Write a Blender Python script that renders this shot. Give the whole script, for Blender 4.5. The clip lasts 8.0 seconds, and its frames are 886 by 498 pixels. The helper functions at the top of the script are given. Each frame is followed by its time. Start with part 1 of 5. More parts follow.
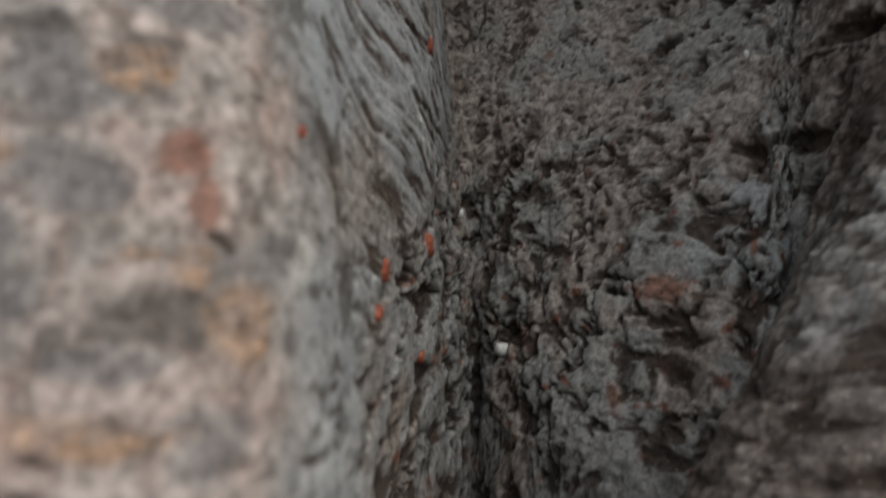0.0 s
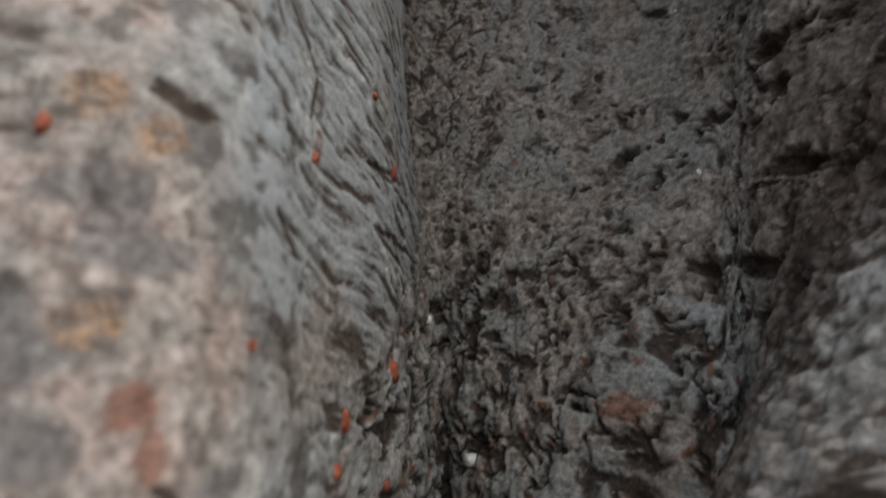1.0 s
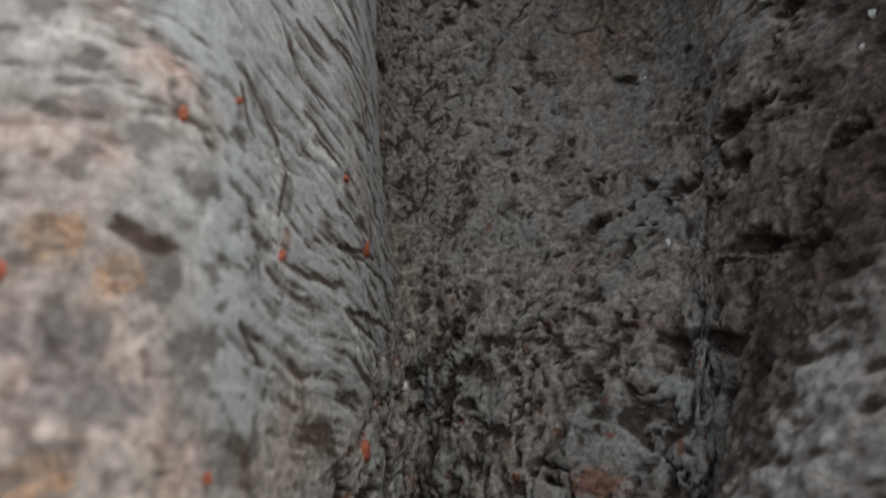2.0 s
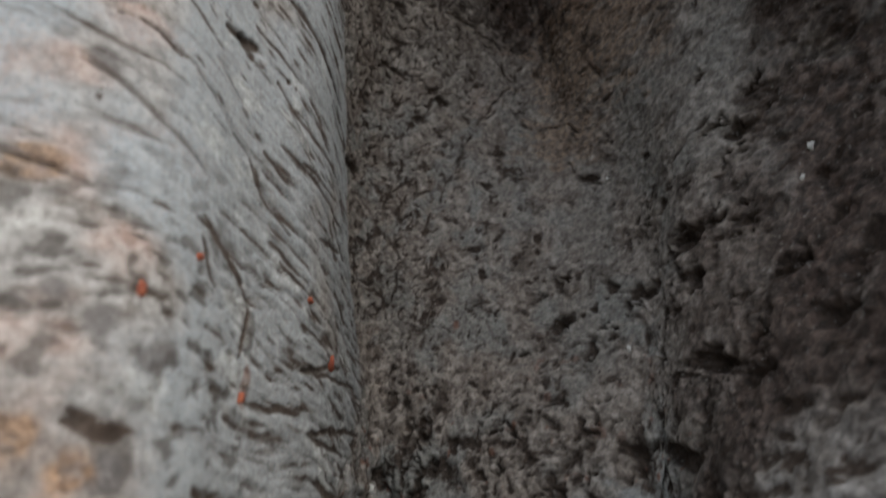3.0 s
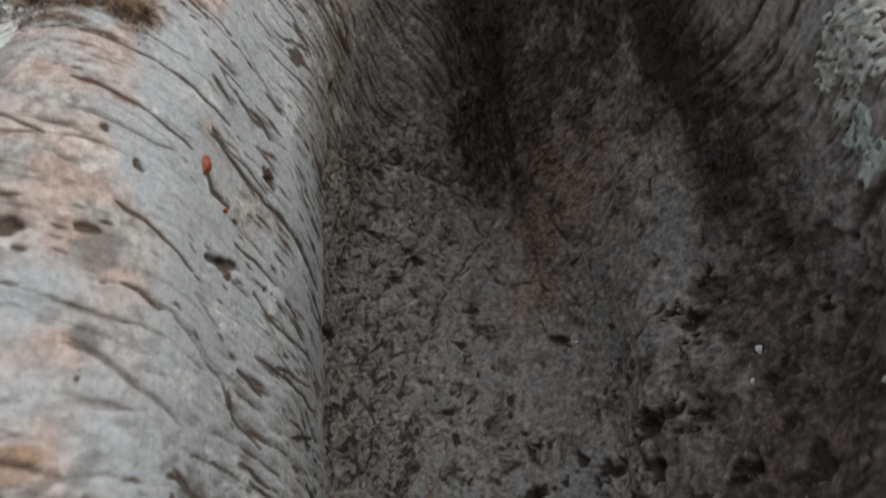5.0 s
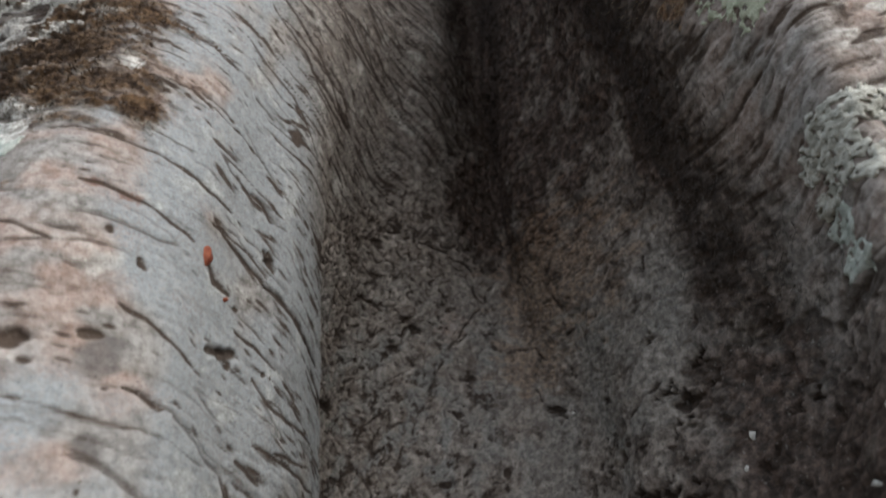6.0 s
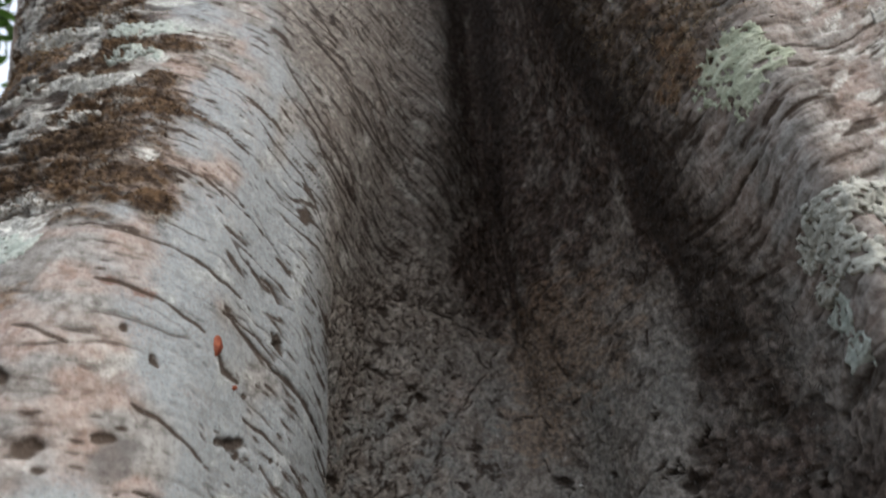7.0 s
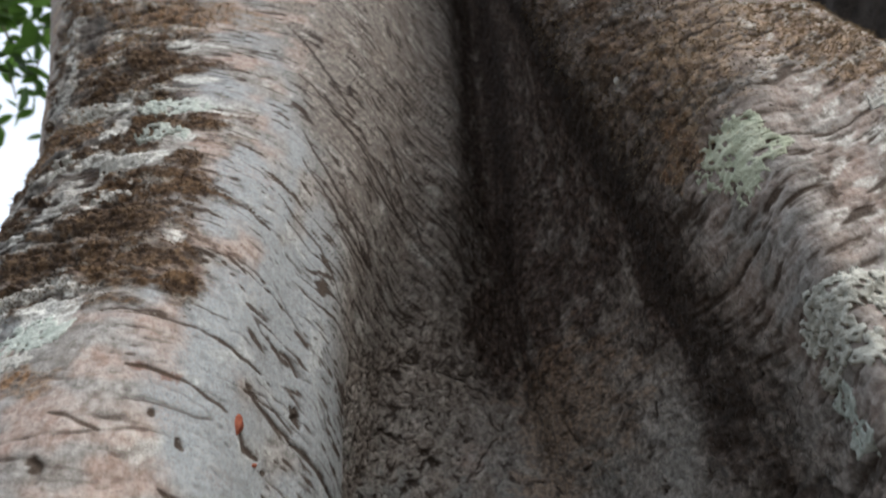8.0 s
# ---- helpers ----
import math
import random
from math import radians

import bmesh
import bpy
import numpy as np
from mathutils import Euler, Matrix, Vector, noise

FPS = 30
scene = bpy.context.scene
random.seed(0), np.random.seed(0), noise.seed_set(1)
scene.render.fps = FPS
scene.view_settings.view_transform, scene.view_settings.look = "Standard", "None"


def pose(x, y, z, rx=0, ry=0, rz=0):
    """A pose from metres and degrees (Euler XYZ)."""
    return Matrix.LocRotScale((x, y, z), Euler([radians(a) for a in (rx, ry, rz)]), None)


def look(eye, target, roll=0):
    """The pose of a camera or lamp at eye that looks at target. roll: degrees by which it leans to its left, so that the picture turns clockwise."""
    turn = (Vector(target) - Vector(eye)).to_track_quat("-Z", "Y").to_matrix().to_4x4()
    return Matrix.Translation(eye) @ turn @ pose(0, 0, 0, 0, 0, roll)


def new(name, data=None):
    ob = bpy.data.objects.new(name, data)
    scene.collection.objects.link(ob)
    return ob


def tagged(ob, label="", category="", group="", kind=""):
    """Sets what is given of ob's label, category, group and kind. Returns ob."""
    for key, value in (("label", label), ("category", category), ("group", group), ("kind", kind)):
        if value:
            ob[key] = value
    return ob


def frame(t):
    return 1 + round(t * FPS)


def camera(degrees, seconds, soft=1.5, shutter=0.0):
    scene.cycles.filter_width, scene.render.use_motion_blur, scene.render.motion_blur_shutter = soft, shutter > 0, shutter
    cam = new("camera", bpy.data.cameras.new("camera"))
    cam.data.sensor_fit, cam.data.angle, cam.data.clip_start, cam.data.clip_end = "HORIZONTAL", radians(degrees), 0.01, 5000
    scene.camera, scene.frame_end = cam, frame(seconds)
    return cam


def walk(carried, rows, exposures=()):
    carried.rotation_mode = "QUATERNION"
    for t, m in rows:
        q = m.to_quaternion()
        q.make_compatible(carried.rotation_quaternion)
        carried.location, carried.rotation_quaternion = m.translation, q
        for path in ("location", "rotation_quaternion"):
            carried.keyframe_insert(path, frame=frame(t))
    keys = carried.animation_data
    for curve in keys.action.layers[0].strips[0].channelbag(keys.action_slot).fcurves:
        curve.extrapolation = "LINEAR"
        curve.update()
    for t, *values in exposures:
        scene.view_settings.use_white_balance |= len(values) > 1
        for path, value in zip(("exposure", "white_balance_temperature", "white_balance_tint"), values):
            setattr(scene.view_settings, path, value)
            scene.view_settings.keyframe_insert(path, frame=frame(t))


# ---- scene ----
import collections

cam = camera(69.0, 8.0, soft=1.95, shutter=0.6)
# seconds, where the lens is, what it looks at, roll
ROWS = [
    (0, (-0.0112, -0.1000, 1.1562), (0.0462, 1.8901, 1.3461), 0.32),
    (0.5, (-0.0052, -0.1085, 1.1884), (0.0850, 1.8714, 1.4565), 0.17),
    (1, (0.0029, -0.1195, 1.2207), (0.1155, 1.8505, 1.5469), -0.49),
    (1.5, (0.0096, -0.1261, 1.2425), (0.1426, 1.8361, 1.6060), -0.75),
    (2.8, (0.0286, -0.1549, 1.3048), (0.2184, 1.7710, 1.8099), -1.19),
    (3, (0.0314, -0.1622, 1.3188), (0.2349, 1.7540, 1.8544), -1.24),
    (3.5, (0.0363, -0.1753, 1.3420), (0.2505, 1.7271, 1.9206), -1.69),
    (4, (0.0415, -0.1890, 1.3700), (0.2664, 1.6940, 2.0054), -1.93),
    (4.5, (0.0453, -0.2074, 1.3943), (0.2753, 1.6536, 2.0897), -1.95),
    (6, (0.0475, -0.2536, 1.4533), (0.2812, 1.5404, 2.3060), -2.07),
    (6.5, (0.0474, -0.2668, 1.4689), (0.2745, 1.5046, 2.3692), -2.29),
    (7, (0.0454, -0.2842, 1.4882), (0.2605, 1.4604, 2.4422), -2.31),
    (7.5, (0.0403, -0.3075, 1.5004), (0.2391, 1.4125, 2.5013), -2.14),
    (8, (0.0397, -0.3253, 1.5130), (0.2184, 1.3663, 2.5649), -1.69),
]
walk(cam, [(t, look(eye, target, roll)) for t, eye, target, roll in ROWS], exposures=[(0.0, 1.56), (8.0, 1.56)])

cam.data.dof.use_dof = True
cam.data.dof.focus_distance = 0.62
cam.data.dof.aperture_fstop = 5.2

# ---- light: an overcast day under tall trees ----
SUN_UP, SUN_ROUND = 50.0, 135.0
world = bpy.data.worlds.new("sky")
scene.world = world
world.use_nodes = True
wn, wl = world.node_tree.nodes, world.node_tree.links
wn.clear()
sky = wn.new("ShaderNodeTexSky")
sky.sky_type = "NISHITA"
sky.sun_disc = False
sky.sun_elevation, sky.sun_rotation = radians(SUN_UP), radians(SUN_ROUND)
sky.dust_density, sky.air_density, sky.ozone_density = 6.0, 1.0, 1.0
grey = wn.new("ShaderNodeHueSaturation")
grey.inputs["Saturation"].default_value = 0.6
bg = wn.new("ShaderNodeBackground")
bg.inputs["Strength"].default_value = 0.15
wout = wn.new("ShaderNodeOutputWorld")
wl.new(sky.outputs[0], grey.inputs["Color"])
cloud = wn.new("ShaderNodeMix")  # a closed layer of cloud over the clear sky
cloud.data_type = "RGBA"
cloud.inputs[0].default_value = 0.65
cloud.inputs[7].default_value = (2.72, 3.0, 3.36, 1)
wl.new(grey.outputs[0], cloud.inputs[6])
wl.new(cloud.outputs[2], bg.inputs["Color"])
wl.new(bg.outputs[0], wout.inputs["Surface"])

sun = new("sun", bpy.data.lights.new("sun", "SUN"))
sun.data.energy, sun.data.angle, sun.data.color = 0.3, radians(70), (1.0, 0.97, 0.94)
sd = Vector((math.sin(radians(SUN_ROUND)) * math.cos(radians(SUN_UP)), math.cos(radians(SUN_ROUND)) * math.cos(radians(SUN_UP)), math.sin(radians(SUN_UP))))
sun.matrix_world = look(sd * 20, (0, 0, 0))

# ---- noise on arrays ----


def hash2(ix, iy, seed):
    h = (ix.astype(np.int64) * 374761393 + iy.astype(np.int64) * 668265263 + seed * 1442695041) & 0xFFFFFFFF
    h = ((h ^ (h >> 13)) * 1274126177) & 0xFFFFFFFF
    return ((h ^ (h >> 16)) & 0xFFFFFF) / float(0xFFFFFF)


WAY_X, WAY_Y = np.cos(np.arange(4097) * np.pi / 2048), np.sin(np.arange(4097) * np.pi / 2048)


def grain(x, y, seed=0):
    """Smooth gradient noise, about -0.7 to 0.7; large sheets are done some rows at a time, which is quicker."""
    if np.ndim(x) == 2 and np.size(x) > 30000:
        step = max(1, 16000 // x.shape[1])
        return np.concatenate([grain(x[k:k + step], y[k:k + step], seed) for k in range(0, len(x), step)])
    ix, iy = np.floor(x), np.floor(y)
    fx, fy = x - ix, y - iy
    wx, wy = fx * fx * fx * (fx * (fx * 6 - 15) + 10), fy * fy * fy * (fy * (fy * 6 - 15) + 10)
    out = 0.0
    for dx in (0, 1):
        for dy in (0, 1):
            a = (hash2(ix + dx, iy + dy, seed) * 4096).astype(np.int32)
            g = WAY_X[a] * (fx - dx) + WAY_Y[a] * (fy - dy)
            out = out + g * (wx if dx else 1 - wx) * (wy if dy else 1 - wy)
    return out


def fbm(x, y, seed=0, octaves=4, gain=0.5):
    out, amp = 0.0, 1.0
    for k in range(octaves):
        out = out + amp * grain(x * 2 ** k + 17.3 * k, y * 2 ** k + 9.1 * k, seed + k)
        amp *= gain
    return out


def cells(x, y, seed=0):
    """Distance to the nearest and second-nearest scattered point, and the nearest one's own number."""
    ix, iy = np.floor(x), np.floor(y)
    f1, f2, own = np.full(x.shape, 9.0), np.full(x.shape, 9.0), np.zeros(x.shape)
    for dx in (-1, 0, 1):
        for dy in (-1, 0, 1):
            cx, cy = ix + dx, iy + dy
            px, py = cx + hash2(cx, cy, seed), cy + hash2(cx, cy, seed + 7)
            d = np.hypot(x - px, y - py)
            nearer = d < f1
            f2 = np.where(nearer, f1, np.minimum(f2, d))
            own = np.where(nearer, hash2(cx, cy, seed + 13), own)
            f1 = np.where(nearer, d, f1)
    return f1, f2, own


def ramp(v, a, b):
    t = np.clip((v - a) / (b - a), 0, 1)
    return t * t * (3 - 2 * t)


# ---- the trunk: cross-sections of its flutes, lofted ----
SECTION_110 = [(-0.448, 0.325), (-0.196, 0.136), (-0.039, 0.106), (-0.030, 0.248), (-0.020, 0.385), (0.030, 0.569), (0.056, 0.540), (0.132, 0.437), (0.218, 0.362), (0.263, 0.398), (0.148, 0.271), (0.217, 0.175), (0.406, 0.080), (0.719, 0.123)]
SECTION_135 = [(-0.441, 0.321), (-0.201, 0.154), (-0.072, 0.162), (-0.046, 0.287), (-0.015, 0.387), (0.017, 0.568), (0.073, 0.570), (0.200, 0.522), (0.283, 0.440), (0.295, 0.388), (0.307, 0.255), (0.309, 0.158), (0.447, 0.100), (0.729, 0.114)]
SECTION_160 = [(-0.441, 0.327), (-0.201, 0.170), (-0.106, 0.216), (-0.066, 0.311), (-0.027, 0.387), (0.008, 0.563), (0.087, 0.587), (0.251, 0.593), (0.335, 0.517), (0.350, 0.396), (0.428, 0.238), (0.397, 0.126), (0.475, 0.115), (0.734, 0.104)]
SECTION_185 = [(-0.453, 0.346), (-0.226, 0.225), (-0.130, 0.256), (-0.077, 0.325), (-0.029, 0.380), (0.028, 0.527), (0.113, 0.569), (0.269, 0.635), (0.296, 0.549), (0.356, 0.399), (0.387, 0.203), (0.412, 0.106), (0.497, 0.109), (0.731, 0.092)]
SECTION_220 = [(-0.471, 0.377), (-0.267, 0.290), (-0.165, 0.303), (-0.087, 0.340), (-0.024, 0.378), (0.078, 0.450), (0.158, 0.492), (0.242, 0.582), (0.274, 0.505), (0.311, 0.384), (0.289, 0.178), (0.429, 0.071), (0.517, 0.078), (0.711, 0.117)]
FAR_SIDE = [(0.93, 0.36), (0.90, 0.80), (0.55, 1.12), (0.05, 1.15), (-0.40, 0.92), (-0.58, 0.58)]
HEIGHTS = np.array([1.1, 1.35, 1.6, 1.85, 2.2])
RINGS = np.array([s + FAR_SIDE for s in (SECTION_110, SECTION_135, SECTION_160, SECTION_185, SECTION_220)])
KNOTS, CREASE, AXIS = RINGS.shape[1], 5.0, np.array((0.2, 0.62))


def height_weights(z):
    """Weights of the five sections at each height: a natural cubic spline."""
    n, h = len(HEIGHTS), np.diff(HEIGHTS)
    a, r = np.eye(n), np.zeros((n, n))
    for i in range(1, n - 1):
        a[i, i - 1:i + 2] = h[i - 1], 2 * (h[i - 1] + h[i]), h[i]
        r[i, i - 1:i + 2] = 6 / h[i - 1], -6 / h[i - 1] - 6 / h[i], 6 / h[i]
    bend = np.linalg.solve(a, r)
    i = np.clip(np.searchsorted(HEIGHTS, z) - 1, 0, n - 2)
    p, q, hh, k = (HEIGHTS[i + 1] - z) / h[i], (z - HEIGHTS[i]) / h[i], h[i], np.arange(len(z))
    w = ((p ** 3 - p) * hh ** 2 / 6)[:, None] * bend[i] + ((q ** 3 - q) * hh ** 2 / 6)[:, None] * bend[i + 1]
    w[k, i] += p
    w[k, i + 1] += q
    return w


def around_weights(u):
    i = np.floor(u).astype(int)
    f, k = u - i, np.arange(len(u))
    w = np.zeros((len(u), KNOTS))
    for j, c in enumerate((-.5 * f + f * f - .5 * f ** 3, 1 - 2.5 * f * f + 1.5 * f ** 3, .5 * f + 2 * f * f - 1.5 * f ** 3, -.5 * f * f + .5 * f ** 3)):
        np.add.at(w, (k, (i + j - 1) % KNOTS), c)
    return w


def trunk_places(u, z):
    """The smooth trunk at every pair of a way round u and a height z: an array (len(z), len(u), 3)."""
    zz = np.where(z < 1.1, 1.1 - 0.2 * (1 - np.exp((np.minimum(z, 1.1) - 1.1) / 0.2)), z)
    zz = np.where(z > 2.2, 2.2 + 0.22 * (1 - np.exp(-(np.maximum(z, 2.2) - 2.2) / 0.22)), zz)
    e0, e1 = np.array([1.1, 1.1 + 1e-4]), np.array([2.2 - 1e-4, 2.2])
    w = height_weights(np.clip(zz, 1.1, 2.2))
    low, high = height_weights(e0), height_weights(e1)
    w += np.minimum(zz - 1.1, 0)[:, None] * (low[1] - low[0]) / 1e-4
    w += np.maximum(zz - 2.2, 0)[:, None] * (high[1] - high[0]) / 1e-4
    knots = np.einsum("zk,knc->znc", w, RINGS)
    # the back of the hollow leans no further above the last section
    knots[:, 5:8] = np.einsum("zk,knc->znc", height_weights(np.clip(zz, 1.1, 2.2)) + np.minimum(zz - 1.1, 0)[:, None] * (low[1] - low[0]) / 1e-4 + np.clip(zz - 2.2, 0, 0.03)[:, None] * (high[1] - high[0]) / 1e-4, RINGS)[:, 5:8]
    xy = np.einsum("znc,un->zuc", knots, around_weights(u))
    # the lobe swells into a limb higher up
    swell = np.interp(z, [1.85, 2.0, 2.2, 2.5, 3.0, 4.5, 9.0], [0, 0.012, 0.035, 0.14, 0.34, 0.40, 0.1])
    side = np.interp(u, [0, 0.6, 1.9, 14.5, 16.5, 20], [1, 0.8, 0, 0, 1, 1])
    xy[..., 0] -= swell[:, None] * side
    grow = 1 + 0.5 * np.maximum(0.9 - z, 0) ** 2 - 0.05 * np.clip(z - 2.4, 0, 2) - 0.105 * np.maximum(z - 4.4, 0)
    xy = AXIS + (xy - AXIS) * grow[:, None, None]
    return np.concatenate([xy, np.broadcast_to(z[:, None, None], xy.shape[:2] + (1,))], axis=2)


# the whole trunk bends and swells gently: a cubic in place, held still beyond the part that is near
BEND = np.array([
    (-0.0008, 0.0056, -0.0077),
    (0.0006, 0.0393, -0.0413),
    (0.0088, 0.0434, -0.0360),
    (-0.0024, 0.0021, 0.0045),
    (-0.0011, 0.0291, -0.0032),
    (0.0021, -0.0189, -0.0363),
    (-0.0014, -0.0272, 0.0244),
    (-0.0061, -0.0049, 0.0039),
    (0.0035, 0.0351, 0.0170),
    (0.0101, -0.0158, 0.0014),
    (-0.0321, 0.0091, 0.0005),
    (-0.0677, -0.0041, -0.0069),
    (0.0127, 0.0086, -0.0066),
    (-0.0401, -0.0206, -0.0058),
    (0.0408, 0.0103, 0.0075),
    (0.0149, -0.0380, -0.0141),
    (0.0019, 0.0052, 0.0152),
    (-0.0039, 0.0086, -0.0021),
    (0.0075, -0.0274, -0.0187),
    (0.0121, -0.0075, -0.0041)])


def bend(places):
    x, y, z = (np.clip(places, (-0.70, 0.0, 1.05), (0.85, 0.75, 2.9)) - (0.15, 0.35, 1.75)).T / np.array([0.6, 0.35, 0.7]).reshape(3, *[1] * (places.ndim - 1))
    terms = [x ** i * y ** j * z ** k for i in range(4) for j in range(4 - i) for k in range(4 - i - j)]
    return places + np.stack(terms, axis=-1).swapaxes(0, -2 if places.ndim == 3 else 0) @ BEND


# the way along the bark from the crease, in metres, at each way round
WAY_U = np.linspace(0, KNOTS, 4001)
ring = trunk_places(WAY_U, np.array([1.6]))[0]
WAY_S = np.concatenate([[0], np.cumsum(np.hypot(*np.diff(ring[:, :2], axis=0).T))])
WAY_S -= np.interp(CREASE, WAY_U, WAY_S)

WRINKLES_HIGH = [
    (-0.402, 1.863, -0.376, 1.858, -0.350, 1.853, 0.0029),
    (-0.306, 1.869, -0.263, 1.837, -0.219, 1.804, 0.0026),
]
WRINKLES_MIDDLE = [
    (-0.149, 1.629, -0.108, 1.611, -0.068, 1.593, 0.0040),
    (-0.369, 1.559, -0.357, 1.553, -0.345, 1.547, 0.0030),
    (-0.306, 1.530, -0.290, 1.521, -0.273, 1.511, 0.0025),
    (-0.395, 1.518, -0.373, 1.508, -0.351, 1.498, 0.0020),
    (-0.257, 1.524, -0.242, 1.515, -0.227, 1.506, 0.0065),
    (-0.267, 1.505, -0.248, 1.484, -0.230, 1.463, 0.0027),
    (-0.182, 1.492, -0.152, 1.480, -0.122, 1.469, 0.0068),
    (-0.315, 1.448, -0.294, 1.431, -0.273, 1.413, 0.0033),
    (-0.318, 1.433, -0.311, 1.419, -0.303, 1.406, 0.0039),
    (-0.240, 1.439, -0.223, 1.430, -0.206, 1.421, 0.0036),
]
WRINKLES_LOW_ONE = [
    (-0.267, 1.401, -0.271, 1.383, -0.275, 1.365, 0.0041),
    (-0.404, 1.451, -0.389, 1.446, -0.375, 1.440, 0.0023),
    (-0.383, 1.511, -0.341, 1.490, -0.318, 1.474, 0.0023),
    (-0.327, 1.300, -0.317, 1.291, -0.306, 1.283, 0.0024),
    (-0.252, 1.266, -0.248, 1.251, -0.243, 1.235, 0.0024),
    (-0.377, 1.337, -0.366, 1.333, -0.356, 1.329, 0.0055),
    (-0.210, 1.359, -0.134, 1.352, -0.059, 1.345, 0.0048),
    (-0.203, 1.313, -0.152, 1.296, -0.101, 1.280, 0.0043),
]
WRINKLES_LOW_TWO = [
    (-0.180, 1.474, -0.147, 1.477, -0.114, 1.480, 0.0067),
    (-0.249, 1.451, -0.232, 1.442, -0.215, 1.433, 0.0035),
    (-0.327, 1.296, -0.316, 1.291, -0.305, 1.286, 0.0023),
    (-0.195, 1.313, -0.121, 1.304, -0.047, 1.295, 0.0053),
    (-0.213, 1.358, -0.166, 1.362, -0.119, 1.365, 0.0051),
    (-0.393, 1.302, -0.388, 1.294, -0.383, 1.286, 0.0027),
    (-0.369, 1.208, -0.365, 1.204, -0.362, 1.200, 0.0030),
]
FISSURES = [
    (0.004, 1.161, 0.021, 1.139, 0.037, 1.117, 0.0078),
    (-0.056, 1.049, -0.079, 1.008, -0.102, 0.967, 0.0075),
    (0.159, 1.166, 0.178, 1.118, 0.216, 1.106, 0.0055),
    (0.049, 1.043, 0.077, 1.037, 0.105, 1.031, 0.0071),
    (-0.014, 1.183, 0.007, 1.165, 0.028, 1.148, 0.0078),
    (0.312, 1.163, 0.341, 1.161, 0.370, 1.159, 0.0043),
    (0.225, 1.070, 0.244, 1.065, 0.264, 1.060, 0.0066),
    (0.355, 1.214, 0.364, 1.210, 0.372, 1.205, 0.0040),
]
SMALL_HOLES = [
    (0.130, 1.218, 0.0165, 0.0105),
    (0.289, 1.327, 0.0067, 0.0075),
    (-0.074, 1.091, 0.0112, 0.0052),
    (0.271, 1.083, 0.0075, 0.0067),
    (0.276, 1.418, 0.0096, 0.0120),
    (-0.384, 1.493, 0.0025, 0.0030),
    (-0.234, 1.727, 0.0098, 0.0090),
    (-0.231, 1.604, 0.0060, 0.0053),
    (0.451, 1.548, 0.0194, 0.0075),
    (-0.273, 1.655, 0.0068, 0.0045),
    (-0.380, 1.653, 0.0033, 0.0037),
    (-0.381, 1.554, 0.0027, 0.0022),
    (-0.378, 1.655, 0.0045, 0.0038),
    (-0.237, 1.721, 0.0135, 0.0098),
    (-0.467, 1.621, 0.0096, 0.0098),
    (-0.438, 1.577, 0.0127, 0.0135),
    (-0.275, 1.599, 0.0105, 0.0067),
    (-0.285, 1.610, 0.0105, 0.0067),
]
GREY_SPOTS = [
    (-0.3680, 1.3790, 0.0060, 0.0060),
    (-0.3420, 1.3640, 0.0083, 0.0060),
    (-0.3860, 1.3910, 0.0058, 0.0060),
    (-0.3870, 1.5750, 0.0131, 0.0158),
    (-0.3830, 1.5160, 0.0074, 0.0090),
    (-0.3450, 1.3590, 0.0075, 0.0068),
    (-0.3690, 1.3750, 0.0056, 0.0068),
    (-0.4020, 1.2440, 0.0060, 0.0082),
    (-0.3980, 1.2180, 0.0068, 0.0068),
    (-0.3780, 1.2770, 0.0143, 0.0068),
    (-0.3930, 1.2980, 0.0135, 0.0075),
    (-0.4020, 1.2240, 0.0090, 0.0060),
    (-0.4070, 1.2530, 0.0075, 0.0067),
    (-0.4010, 1.2420, 0.0038, 0.0053),
    (-0.3900, 1.1720, 0.0128, 0.0045),
    (-0.3680, 1.1570, 0.0112, 0.0060),
    (-0.4130, 1.2050, 0.0045, 0.0075),
    (-0.3600, 1.3170, 0.0067, 0.0082),
]
PATCHES_ONE = [
    ("brown", -0.4950, 1.8470, 0.1065, 0.0727),
    ("brown", -0.4220, 1.8110, 0.0255, 0.0277),
    ("brown", -0.5810, 1.8020, 0.1230, 0.0315),
    ("brown", -0.5090, 1.9610, 0.1222, 0.0450),
    ("brown", -0.5300, 2.1240, 0.1358, 0.0713),
    ("ochre", -0.6440, 2.3330, 0.1197, 0.1650),
    ("ochre", -0.6540, 2.5520, 0.0814, 0.1027),
    ("ochre", 0.9510, 2.1110, 0.1132, 0.0653),
    ("ochre", 0.7150, 1.9900, 0.0210, 0.0503),
    ("ochre", 0.9250, 2.1590, 0.1473, 0.0473),
    ("ochre", 0.7570, 2.0740, 0.0435, 0.0772),
    ("ochre", -0.5180, 1.6900, 0.0323, 0.0142),
    ("ochre", -0.4010, 1.4480, 0.0113, 0.0105),
    ("pink", 0.1600, 1.7550, 0.0300, 0.0240),
    ("ochre", 0.3690, 1.8110, 0.1365, 0.1080),
    ("ochre", 0.3000, 1.7000, 0.0700, 0.0600),
    ("ochre", -0.4970, 2.4770, 0.0800, 0.0750),
    ("ochre", -0.5850, 2.4640, 0.0650, 0.0600),
    ("ochre", -0.6720, 2.3450, 0.0300, 0.0450),
]
